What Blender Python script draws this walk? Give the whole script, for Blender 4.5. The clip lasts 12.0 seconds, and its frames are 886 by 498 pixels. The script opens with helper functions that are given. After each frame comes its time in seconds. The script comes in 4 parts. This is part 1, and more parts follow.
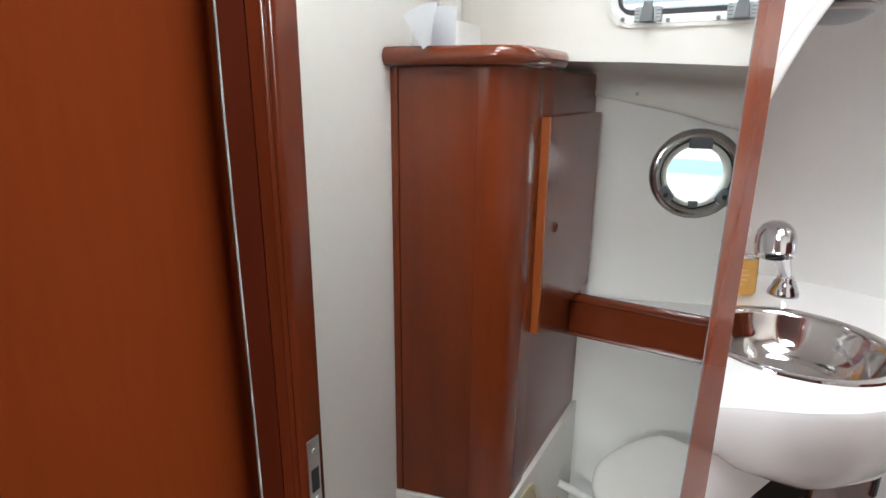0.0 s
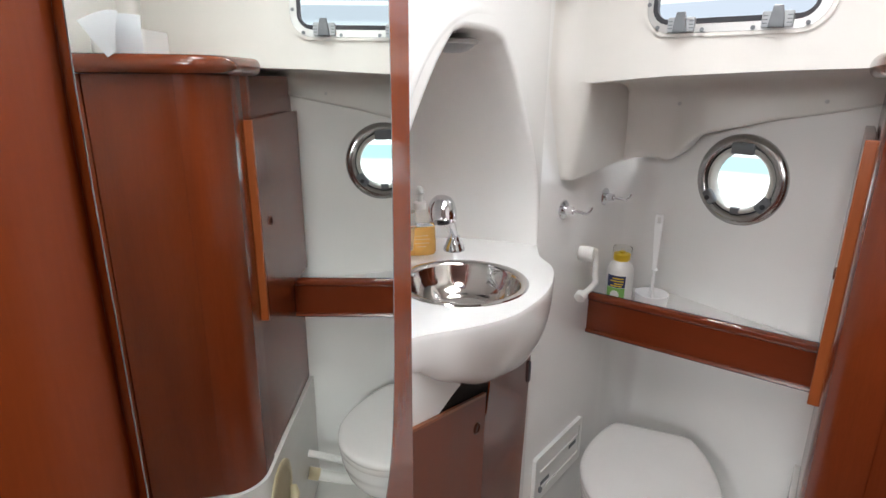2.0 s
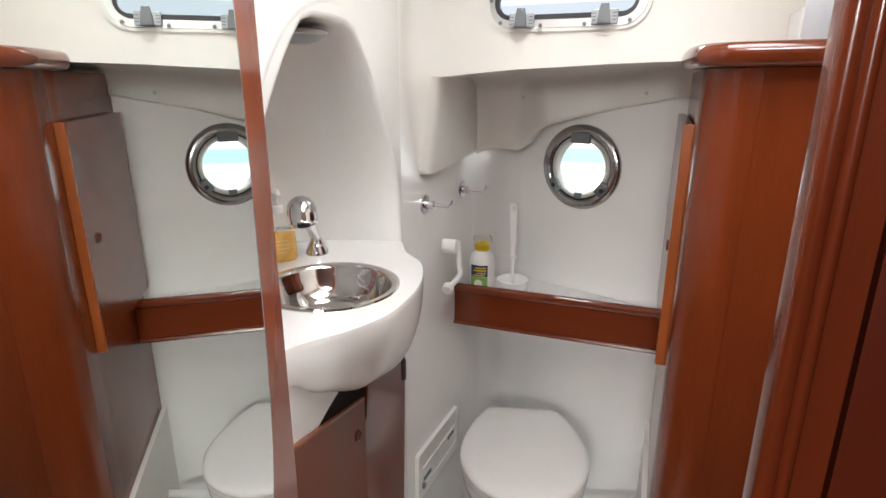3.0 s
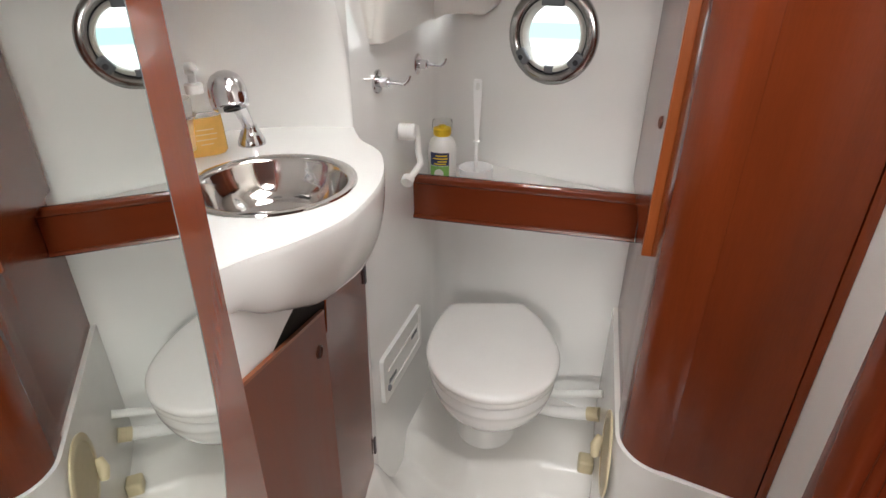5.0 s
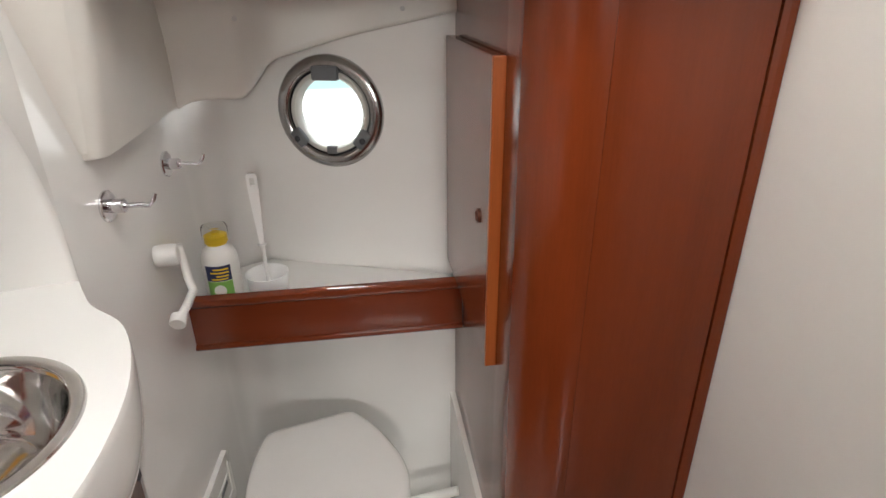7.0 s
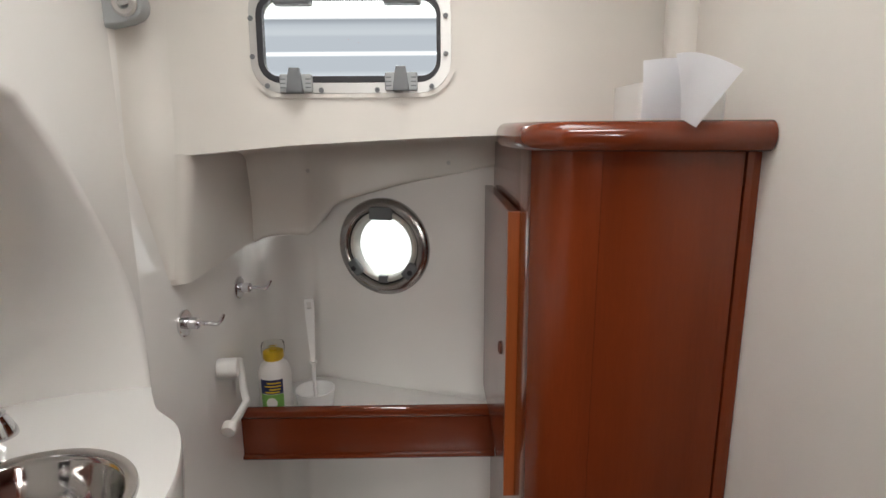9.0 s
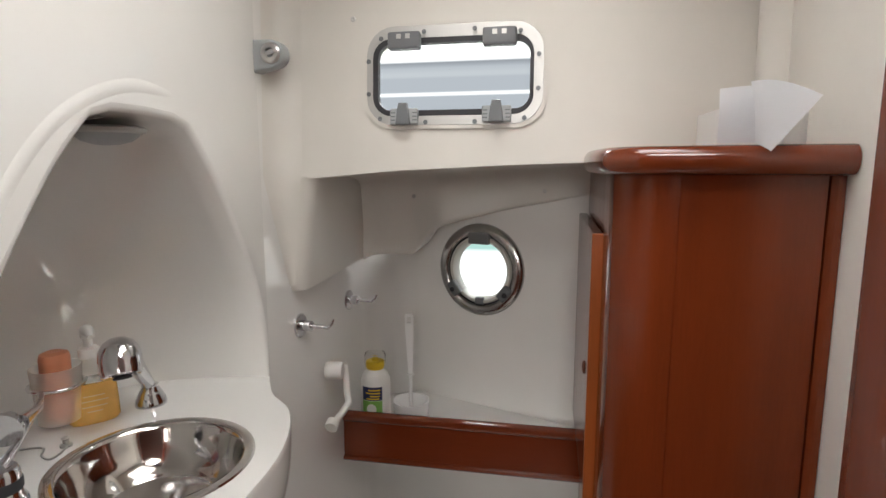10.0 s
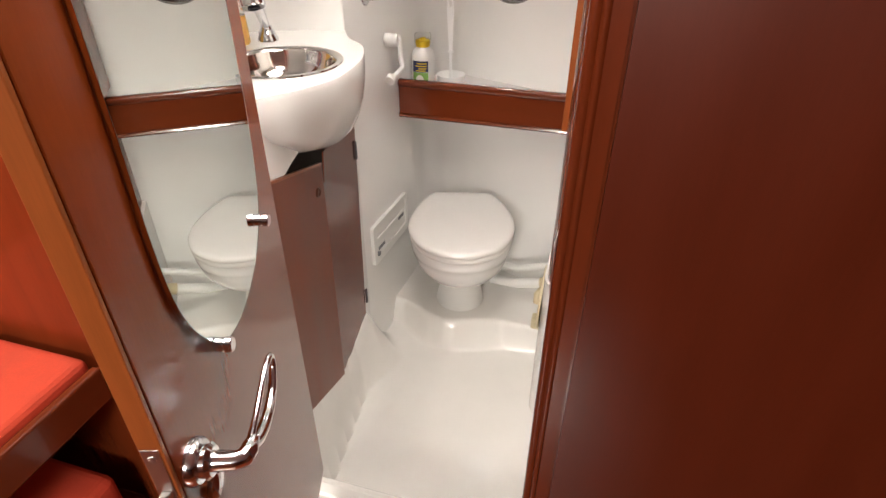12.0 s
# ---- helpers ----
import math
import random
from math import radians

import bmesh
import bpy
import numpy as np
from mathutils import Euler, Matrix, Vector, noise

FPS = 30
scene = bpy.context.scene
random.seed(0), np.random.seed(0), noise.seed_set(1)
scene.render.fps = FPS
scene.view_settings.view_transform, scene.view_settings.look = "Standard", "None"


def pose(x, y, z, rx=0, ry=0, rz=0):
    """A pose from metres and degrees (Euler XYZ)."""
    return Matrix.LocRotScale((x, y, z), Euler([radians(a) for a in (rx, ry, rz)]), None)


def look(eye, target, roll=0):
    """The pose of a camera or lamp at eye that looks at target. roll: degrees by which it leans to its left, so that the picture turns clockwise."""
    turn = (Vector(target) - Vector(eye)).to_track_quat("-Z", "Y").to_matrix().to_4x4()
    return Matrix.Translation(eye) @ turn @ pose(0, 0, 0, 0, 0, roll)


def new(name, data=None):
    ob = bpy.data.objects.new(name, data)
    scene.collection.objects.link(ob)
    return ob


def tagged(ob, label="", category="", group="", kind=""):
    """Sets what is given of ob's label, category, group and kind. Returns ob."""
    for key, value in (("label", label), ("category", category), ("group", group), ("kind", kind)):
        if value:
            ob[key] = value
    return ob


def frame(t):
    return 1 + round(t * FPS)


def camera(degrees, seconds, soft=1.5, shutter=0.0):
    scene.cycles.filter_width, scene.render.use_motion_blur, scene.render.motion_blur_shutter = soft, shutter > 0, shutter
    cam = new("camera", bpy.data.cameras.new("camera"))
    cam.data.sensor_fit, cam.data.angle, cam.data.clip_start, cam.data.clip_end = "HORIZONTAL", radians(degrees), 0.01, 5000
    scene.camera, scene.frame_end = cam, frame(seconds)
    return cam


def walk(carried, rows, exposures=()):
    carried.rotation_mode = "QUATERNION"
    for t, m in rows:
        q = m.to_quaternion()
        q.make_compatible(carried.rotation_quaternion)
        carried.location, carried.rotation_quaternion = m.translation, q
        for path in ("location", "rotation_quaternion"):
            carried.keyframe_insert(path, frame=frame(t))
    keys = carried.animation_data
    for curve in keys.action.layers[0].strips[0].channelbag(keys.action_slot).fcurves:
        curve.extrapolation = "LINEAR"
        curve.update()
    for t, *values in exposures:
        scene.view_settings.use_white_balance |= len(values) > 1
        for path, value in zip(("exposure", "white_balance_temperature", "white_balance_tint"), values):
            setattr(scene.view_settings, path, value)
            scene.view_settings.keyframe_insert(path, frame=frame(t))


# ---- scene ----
cam = camera(76.9, 12.0)
# seconds, eye, yaw, pitch, roll
ROWS = [
    (0.0, 0.0145, 0.03, 1.3821, -24.36, -15.86, 0.53),
    (0.5, -0.0082, 0.0078, 1.3511, -32.05, -15.86, 0.48),
    (1.0, -0.043, -0.0651, 1.3824, -38.14, -15.76, 0.05),
    (1.5, -0.086, -0.0765, 1.413, -46.34, -16.11, 0.08),
    (2.0, -0.0819, -0.0811, 1.4189, -54.18, -16.79, 0.43),
    (2.5, -0.0631, -0.0616, 1.4038, -61.685, -16.34, 0.03),
    (3.0, -0.0682, -0.0524, 1.4062, -69.384, -16.67, 0.02),
    (3.5, -0.0758, -0.0247, 1.4445, -72.374, -22.50, -0.11),
    (3.7, -0.0609, -0.0018, 1.4514, -73.41, -25.51, 0.17),
    (5.3, 0.1013, 0.0467, 1.3165, -75.97, -28.15, -0.17),
    (5.5, 0.1321, 0.0556, 1.2996, -78.9, -25.27, 0.0),
    (6.0, 0.2378, 0.0661, 1.3020, -86.637, -25.55, 0.07),
    (6.5, 0.3180, 0.0978, 1.3488, -95.015, -25.59, 0.34),
    (7.0, 0.3285, 0.0790, 1.4058, -98.163, -24.65, -0.55),
    (7.5, 0.2830, 0.0848, 1.4731, -98.870, -22.29, -0.33),
    (9.5, 0.2052, -0.0116, 1.4476, -86.26, -8.49, -0.19),
    (10.0, 0.1519, -0.0266, 1.4385, -79.31, -8.41, -0.08),
    (10.5, 0.0731, -0.0509, 1.4253, -73.79, -11.47, 0.1),
    (11.0, -0.0729, -0.0992, 1.4101, -73.48, -18.36, -0.07),
    (11.5, -0.1939, -0.156, 1.3924, -73.58, -25.84, 0.15),
    (12.0, -0.3107, -0.1867, 1.3665, -73.84, -33.26, 0.21),
]
# the clip's camera sets its own brightness and white balance: seconds, stops, kelvin, tint
EXPOSURES = [(0.0, 0.33, 6000, 10), (1.5, 0.18, 6000, 10), (2.5, 0.23, 6250, 10), (3.5, 0.28, 6350, 10), (5.5, 0.33, 6400, 10), (6.5, 0.23, 6500, 10), (7.5, 0.08, 6500, 10), (9.5, -0.44, 6550, 10), (10.0, -0.44, 6550, 10), (10.5, -0.34, 6600, 11), (11.0, 0.11, 6800, 12), (12.0, 0.66, 6950, 13)]
walk(cam, [(t, pose(x, y, z, 0, 0, yaw) @ pose(0, 0, 0, 90 + pitch, 0, 0) @ pose(0, 0, 0, 0, 0, roll)) for t, x, y, z, yaw, pitch, roll in ROWS], EXPOSURES)

# ---- world and light ----
world = bpy.data.worlds.new("world")
scene.world = world
world.use_nodes = True
wn = world.node_tree.nodes
sky = wn.new("ShaderNodeTexSky")
sky.sky_type, sky.sun_disc, sky.sun_elevation, sky.sun_rotation = "NISHITA", False, radians(50), radians(120)
world.node_tree.links.new(sky.outputs["Color"], wn["Background"].inputs["Color"])
wn["Background"].inputs["Strength"].default_value = 0.12
sun = new("sun", bpy.data.lights.new("sun", "SUN"))
sun.data.energy, sun.data.angle, sun.data.color = 2.5, radians(0.5), (1.0, 0.95, 0.88)
sun.matrix_world = look((2, 3, 5), (0, 0, 0))


def daylight(name, m, w, h, power, color=(1.0, 1.0, 1.0)):
    """An area lamp for daylight, at a window or added where none is seen."""
    ob = new(name, bpy.data.lights.new(name, "AREA"))
    ob.data.shape, ob.data.size, ob.data.size_y, ob.data.energy, ob.data.color = "RECTANGLE", w, h, power, color
    ob.matrix_world = m
    return ob


daylight("daylight_window", look((1.40, 0.144, 1.84), (0.60, 0.12, 1.05)), 0.30, 0.18, 6.0, (0.95, 0.98, 1.0))
daylight("daylight_port", look((1.79, 0.145, 1.42), (1.61, 0.14, 1.16)), 0.22, 0.14, 6.0, (0.95, 0.99, 1.0))
# overhead hatch is unseen, its light assumed
daylight("assumed_hatch_light", look((0.69, 0.05, 2.125), (0.69, 0.06, 0.0)), 0.40, 0.42, 7.0, (1.0, 0.985, 0.96))
# added lamp over the settee, its opening unseen
daylight("added_saloon_light", look((-0.15, 1.22, 1.975), (-0.15, 1.23, 0.0)), 0.8, 0.5, 20.0, (1.0, 0.97, 0.93))

# added lamp overhead before the doorway, no such opening seen
daylight("added_doorway_light", look((0.23, -0.04, 1.975), (0.24, -0.04, 0.0)), 0.24, 0.44, 9.5, (1.0, 0.98, 0.95))
# added far lamp that brightens the hull side and toilet through the doorway
daylight("added_far_light", look((-2.40, -0.10, 1.965), (1.60, 0.12, 0.80)), 0.60, 0.60, 52.0, (1.0, 0.985, 0.95))

# ---- materials ----


def material(name, color, rough=0.5, metal=0.0, coat=0.0, var=0.0, scale=6.0, bump=0.0, bscale=60.0, trans=0.0, ior=1.45, emit=None, stretch=(1, 1, 1), color2=None, alpha=None):
    """A surface with colour variation at two scales and fine relief."""
    m = bpy.data.materials.new(name)
    m.use_nodes = True
    nt = m.node_tree
    n, l = nt.nodes, nt.links
    b = n["Principled BSDF"]
    b.inputs["Roughness"].default_value = rough
    b.inputs["Metallic"].default_value = metal
    b.inputs["Coat Weight"].default_value = coat
    b.inputs["Coat Roughness"].default_value = 0.06
    b.inputs["IOR"].default_value = ior
    b.inputs["Transmission Weight"].default_value = trans
    b.inputs["Base Color"].default_value = (*color, 1)
    if emit:
        b.inputs["Emission Color"].default_value = (*emit[0], 1)
        b.inputs["Emission Strength"].default_value = emit[1]
    if var or bump:
        tc, mp = n.new("ShaderNodeTexCoord"), n.new("ShaderNodeMapping")
        mp.inputs["Scale"].default_value = stretch
        l.new(tc.outputs["Object"], mp.inputs["Vector"])
        n1, n2 = n.new("ShaderNodeTexNoise"), n.new("ShaderNodeTexNoise")
        n1.inputs["Scale"].default_value, n1.inputs["Detail"].default_value = scale, 4
        n2.inputs["Scale"].default_value, n2.inputs["Detail"].default_value = bscale, 5
        l.new(mp.outputs[0], n1.inputs["Vector"])
        l.new(mp.outputs[0], n2.inputs["Vector"])
        if var:
            add = n.new("ShaderNodeMath")
            add.operation = "MULTIPLY_ADD"
            add.inputs[1].default_value = 0.35
            l.new(n2.outputs["Fac"], add.inputs[0])
            l.new(n1.outputs["Fac"], add.inputs[2])
            ramp = n.new("ShaderNodeValToRGB")
            lo = color2 or tuple(c * (1 - var) for c in color)
            ramp.color_ramp.elements[0].color, ramp.color_ramp.elements[0].position = (*lo, 1), 0.45
            ramp.color_ramp.elements[1].color, ramp.color_ramp.elements[1].position = (*color, 1), 0.85
            l.new(add.outputs[0], ramp.inputs[0])
            l.new(ramp.outputs[0], b.inputs["Base Color"])
            rr = n.new("ShaderNodeMapRange")
            rr.inputs["To Min"].default_value, rr.inputs["To Max"].default_value = rough * 0.8, min(1, rough * 1.25)
            l.new(n1.outputs["Fac"], rr.inputs["Value"])
            l.new(rr.outputs[0], b.inputs["Roughness"])
        if bump:
            bp = n.new("ShaderNodeBump")
            bp.inputs["Strength"].default_value, bp.inputs["Distance"].default_value = bump, 0.002
            l.new(n2.outputs["Fac"], bp.inputs["Height"])
            l.new(bp.outputs[0], b.inputs["Normal"])
    return m


GEL = material("white_gelcoat", (0.84, 0.83, 0.805), 0.06, var=0.04, scale=3.0, bump=0.02, bscale=9.0, coat=0.4)
BRONZE = material("bronzed_brass", (0.10, 0.035, 0.02), 0.3, 0.6)
PAN = material("shower_pan_gelcoat", (0.80, 0.78, 0.74), 0.22, var=0.06, scale=4.0, bump=0.05, bscale=18.0, coat=0.3)
LINER = material("matt_liner", (0.71, 0.685, 0.64), 0.42, var=0.05, scale=3.0, bump=0.06, bscale=25.0)
CERAMIC = material("white_ceramic", (0.82, 0.81, 0.79), 0.12, var=0.03, scale=5.0, bump=0.02, bscale=12.0, coat=0.5)
SEAT = material("white_seat_plastic", (0.80, 0.78, 0.75), 0.22, var=0.03, scale=6.0)
WOOD = material("varnished_mahogany", (0.178, 0.0325, 0.0088), 0.20, var=0.22, scale=4.0, bump=0.03, bscale=70.0, stretch=(5, 5, 0.45), coat=0.18)
# door mahogany lightened in colour to make up for weak light on the leaf
LEAFWOOD = material("mahogany_leaf_lightened", (0.235, 0.043, 0.009), 0.2, var=0.22, scale=2.5, bump=0.03, bscale=70.0, stretch=(5, 5, 0.45), coat=0.3)
SATIN = material("satin_mahogany", (0.185, 0.040, 0.012), 0.42, var=0.2, scale=4.0, bump=0.03, bscale=70.0, stretch=(5, 5, 0.45))
# same mahogany toned down: shade on the jamb put into the colour
JAMBWOOD = material("jamb_mahogany_shaded", (0.135, 0.023, 0.0068), 0.22, var=0.2, scale=4.0, bump=0.03, bscale=70.0, stretch=(5, 5, 0.45), coat=0.3)
# bulkhead mahogany, darkened in colour to stand for its shaded face
SHADEWOOD = material("mahogany_shade_tone", (0.088, 0.0125, 0.0035), 0.32, var=0.2, scale=3.0, bump=0.03, bscale=70.0, stretch=(5, 5, 0.45), coat=0.1)
WOODH = material("varnished_mahogany_rail", (0.150, 0.028, 0.0085), 0.18, var=0.16, scale=4.0, bump=0.03, bscale=70.0, stretch=(5, 0.45, 5), coat=0.5)
EDGE = material("light_wood_edge", (0.31, 0.078, 0.018), 0.30, var=0.25, scale=6.0, bump=0.04, bscale=60.0, stretch=(9, 9, 0.6), coat=0.2)
# near-black for shade painted into gaps and hollows
DARK = material("gap_shade", (0.012, 0.008, 0.006), 0.9)
CHROME = material("chrome", (0.72, 0.72, 0.74), 0.12, 1.0)
POLISHED = material("polished_steel", (0.70, 0.68, 0.66), 0.09, 1.0, var=0.05, scale=9.0, bump=0.02, bscale=14.0)
STEEL = material("brushed_steel", (0.60, 0.59, 0.58), 0.28, 1.0, var=0.06, scale=9.0, bump=0.02, bscale=40.0)
PORTRING = material("worn_polished_ring", (0.52, 0.51, 0.50), 0.20, 1.0, var=0.25, scale=14.0, bump=0.04, bscale=30.0)
PALERING = material("pale_painted_ring", (0.66, 0.65, 0.60), 0.35, 0.2, var=0.08)
ALU = material("anodised_aluminium", (0.52, 0.52, 0.51), 0.45, 1.0, var=0.05)
MIRROR = material("mirror_glass", (0.86, 0.90, 0.87), 0.01, 1.0)
GREY = material("grey_plastic", (0.16, 0.17, 0.18), 0.45, var=0.08)
LGREY = material("pale_grey_plastic", (0.38, 0.40, 0.41), 0.45, var=0.08)
RUBBER = material("black_rubber", (0.03, 0.03, 0.035), 0.55)
BRIGHTP = material("bright_white_plastic", (0.90, 0.90, 0.89), 0.3, var=0.02)
WHITEP = material("white_plastic", (0.78, 0.77, 0.74), 0.35, var=0.03)
CREAM = material("yellowed_plastic", (0.62, 0.53, 0.34), 0.45, var=0.15)
YELLOW = material("yellow_plastic", (0.80, 0.55, 0.03), 0.35, var=0.05)
NAVY = material("navy_label", (0.02, 0.03, 0.10), 0.4)
GREEN = material("green_label", (0.20, 0.42, 0.10), 0.4)
SOAP = material("orange_soap", (0.98, 0.58, 0.15), 0.15, var=0.12, scale=30.0)
PALEORANGE = material("pale_orange_print", (0.95, 0.72, 0.42), 0.3)
PINK = material("terracotta_plastic", (0.62, 0.24, 0.13), 0.4, var=0.06)
CLEAR = material("clear_plastic", (0.95, 0.95, 0.92), 0.03, trans=1.0, ior=1.06)
PAPER = material("tissue_paper", (0.86, 0.87, 0.90), 0.8, var=0.05, bump=0.2, bscale=30.0)
GLASS = material("window_glass", (0.95, 0.98, 0.97), 0.0, trans=1.0, ior=1.02)
GLASSEDGE = material("ground_glass_edge", (0.50, 0.56, 0.53), 0.25, 0.4, var=0.5, scale=30.0, bump=0.3, bscale=120.0)
CUSHION = material("red_cushion_fabric", (0.62, 0.065, 0.028), 0.8, var=0.25, scale=8.0, bump=0.3, bscale=250.0)

# ---- mesh helpers ----


def part(name, bm, mat, parent=None, label="", smooth=None):
    """Links a bmesh as one mesh object. smooth: the angle in degrees under which edges are smooth."""
    bmesh.ops.recalc_face_normals(bm, faces=bm.faces)
    me = bpy.data.meshes.new(name)
    if smooth:
        for f in bm.faces:
            f.smooth = len(f.verts) <= 4
        for e in bm.edges:
            if len(e.link_faces) == 2 and e.calc_face_angle(0) > radians(smooth):
                e.smooth = False
    bm.to_mesh(me)
    bm.free()
    me.materials.append(mat)
    ob = new(name, me)
    if parent is not None:
        ob.parent = parent
    if label:
        ob["label"] = label
    return ob


def thing(name, loc, label, category, group=""):
    ob = new(name)
    ob.empty_display_size = 0.05
    ob.location = loc
    bpy.context.view_layer.update()
    return tagged(ob, label, category, group)


def under(ob, root):
    """Puts a mesh made in world places under a thing whose turn is none."""
    ob.parent = root
    ob.matrix_parent_inverse = Matrix.Translation(-root.location)
    return ob


def box(x0, y0, z0, x1, y1, z1, bev=0.0, seg=2):
    bm = bmesh.new()
    bmesh.ops.create_cube(bm, size=1, matrix=Matrix.LocRotScale(((x0 + x1) / 2, (y0 + y1) / 2, (z0 + z1) / 2), None, (abs(x1 - x0), abs(y1 - y0), abs(z1 - z0))))
    if bev:
        bmesh.ops.bevel(bm, geom=bm.edges[:], offset=bev, segments=seg, affect="EDGES", profile=0.5)
    return bm


def prism(pts, z0, z1, bev=0.0, seg=3, m=None):
    """A closed polygon pulled up from z0 to z1; m lays it elsewhere."""
    bm = bmesh.new()
    lo = [bm.verts.new((x, y, z0)) for x, y in pts]
    hi = [bm.verts.new((x, y, z1)) for x, y in pts]
    n = len(pts)
    bot, top = bm.faces.new(lo[::-1]), bm.faces.new(hi)
    for i in range(n):
        bm.faces.new((lo[i], lo[(i + 1) % n], hi[(i + 1) % n], hi[i]))
    if bev:
        bmesh.ops.bevel(bm, geom=list({e for f in (bot, top) for e in f.edges}), offset=bev, segments=seg, affect="EDGES", profile=0.5)
    if m is not None:
        bm.transform(m)
    return bm


def lathe(prof, n=32, m=None, cap=True):
    """A profile of (radius, height) turned round z."""
    bm = bmesh.new()
    rings = [[bm.verts.new((r * math.cos(2 * math.pi * i / n), r * math.sin(2 * math.pi * i / n), z)) for i in range(n)] for r, z in prof]
    for a, b in zip(rings, rings[1:]):
        for i in range(n):
            bm.faces.new((a[i], a[(i + 1) % n], b[(i + 1) % n], b[i]))
    if cap:
        bm.faces.new(rings[0][::-1])
        bm.faces.new(rings[-1])
    if m is not None:
        bm.transform(m)
    return bm


def tube(pts, r, n=12, flat=1.0):
    """A round bar along points; r is one radius or one a point."""
    bm = bmesh.new()
    pts = [Vector(p) for p in pts]
    rs = [r] * len(pts) if isinstance(r, (int, float)) else r
    rings, up = [], None
    for i, p in enumerate(pts):
        d = (pts[min(i + 1, len(pts) - 1)] - pts[max(i - 1, 0)]).normalized()
        if up is None:
            up = Vector((0, 0, 1)) if abs(d.z) < 0.9 else Vector((0, 1, 0))
        a = d.cross(up).normalized()
        up = a.cross(d).normalized()
        rings.append([bm.verts.new(p + rs[i] * (math.cos(2 * math.pi * k / n) * a + flat * math.sin(2 * math.pi * k / n) * up)) for k in range(n)])
    for a, b in zip(rings, rings[1:]):
        for k in range(n):
            bm.faces.new((a[k], a[(k + 1) % n], b[(k + 1) % n], b[k]))
    bm.faces.new(rings[0][::-1])
    bm.faces.new(rings[-1])
    return bm


def loft(rings, closed=True, caps=True):
    """Skins rings of as many points each."""
    bm = bmesh.new()
    vs = [[bm.verts.new(p) for p in ring] for ring in rings]
    n = len(vs[0])
    for a, b in zip(vs, vs[1:]):
        for i in range(n if closed else n - 1):
            bm.faces.new((a[i], a[(i + 1) % n], b[(i + 1) % n], b[i]))
    if caps and closed:
        bm.faces.new(vs[0][::-1])
        bm.faces.new(vs[-1])
    return bm


def spline(pts, n=8, closed=False):
    """Catmull-Rom through points."""
    P = [np.array(p, float) for p in pts]
    out = []
    N = len(P)
    for i in range(N if closed else N - 1):
        if closed:
            a, b, c, d = P[i - 1], P[i], P[(i + 1) % N], P[(i + 2) % N]
        else:
            a, b, c, d = P[max(i - 1, 0)], P[i], P[i + 1], P[min(i + 2, N - 1)]
        for k in range(n):
            t = k / n
            out.append(tuple(0.5 * (2 * b + (c - a) * t + (2 * a - 5 * b + 4 * c - d) * t * t + (3 * b - a - 3 * c + d) * t ** 3)))
    if not closed:
        out.append(tuple(P[-1]))
    return out


def plate_with_hole(outer, holes, thick, m):
    """A plate in its own xy plane, with holes, pulled to -thick, laid by m."""
    bm = bmesh.new()
    for loop in [outer] + holes:
        vs = [bm.verts.new((x, y, 0)) for x, y in loop]
        for i in range(len(vs)):
            bm.edges.new((vs[i], vs[(i + 1) % len(vs)]))
    bmesh.ops.triangle_fill(bm, use_beauty=True, use_dissolve=False, edges=bm.edges[:])
    r = bmesh.ops.extrude_face_region(bm, geom=bm.faces[:])
    bmesh.ops.translate(bm, verts=[v for v in r["geom"] if isinstance(v, bmesh.types.BMVert)], vec=(0, 0, -thick))
    bm.transform(m)
    return bm


def frame_of(origin, along, up=(0, 0, 1)):
    """A frame: x along, y up, z the cross of both (towards the viewer)."""
    x = Vector(along).normalized()
    y = Vector(up)
    y = (y - x * y.dot(x)).normalized()
    z = x.cross(y)
    return Matrix.Translation(origin) @ Matrix((x, y, z)).transposed().to_4x4()


def round_rect(x0, y0, x1, y1, r, n=6):
    out = []
    for cx, cy, a in ((x1 - r, y1 - r, 0), (x0 + r, y1 - r, 90), (x0 + r, y0 + r, 180), (x1 - r, y0 + r, 270)):
        out += [(cx + r * math.cos(radians(a + 90 * k / n)), cy + r * math.sin(radians(a + 90 * k / n))) for k in range(n + 1)]
    return out


def structure(ob, label="", category=""):
    return tagged(ob, label, category, kind="structure")


# ---- plan ----
CEIL = 1.95
LK = 0.1178  # slope of the basin side wall


def wall_y(x):
    return 0.3595 + LK * x


A = Vector((1.095, wall_y(1.095)))  # where the basin side wall bends
HN = Vector((0.940, -0.341))  # hull side wall: normal and distance in plan
HD = 1.4673


def hull_x(y):
    return (HD + 0.341 * y) / 0.940


LFRAME = frame_of((0, 0.3595, 0), (1, LK, 0))  # basin side wall: x along, y up
LLEN = math.hypot(1, LK)
HDIR = Vector((0.341, 0.940, 0)).normalized()
HULL0 = Vector((hull_x(0.0), 0.0, 0))
HFRAME = frame_of(HULL0, -HDIR)  # seen from inside: x runs to -y

# ---- basin side wall with its niche ----
half = [(0.338, 0.70), (0.336, 0.85), (0.335, 0.95)] + spline([(0.334, 1.016), (0.324, 1.12), (0.287, 1.236), (0.211, 1.354), (0.148, 1.435), (0.093, 1.488)], 5)
top_edge = [(0.06, 1.497), (0.0, 1.499), (-0.06, 1.497)]
arch_c = 0.757
LIP = 0.011
arch = half + top_edge + [(-x, z) for x, z in half[::-1]]


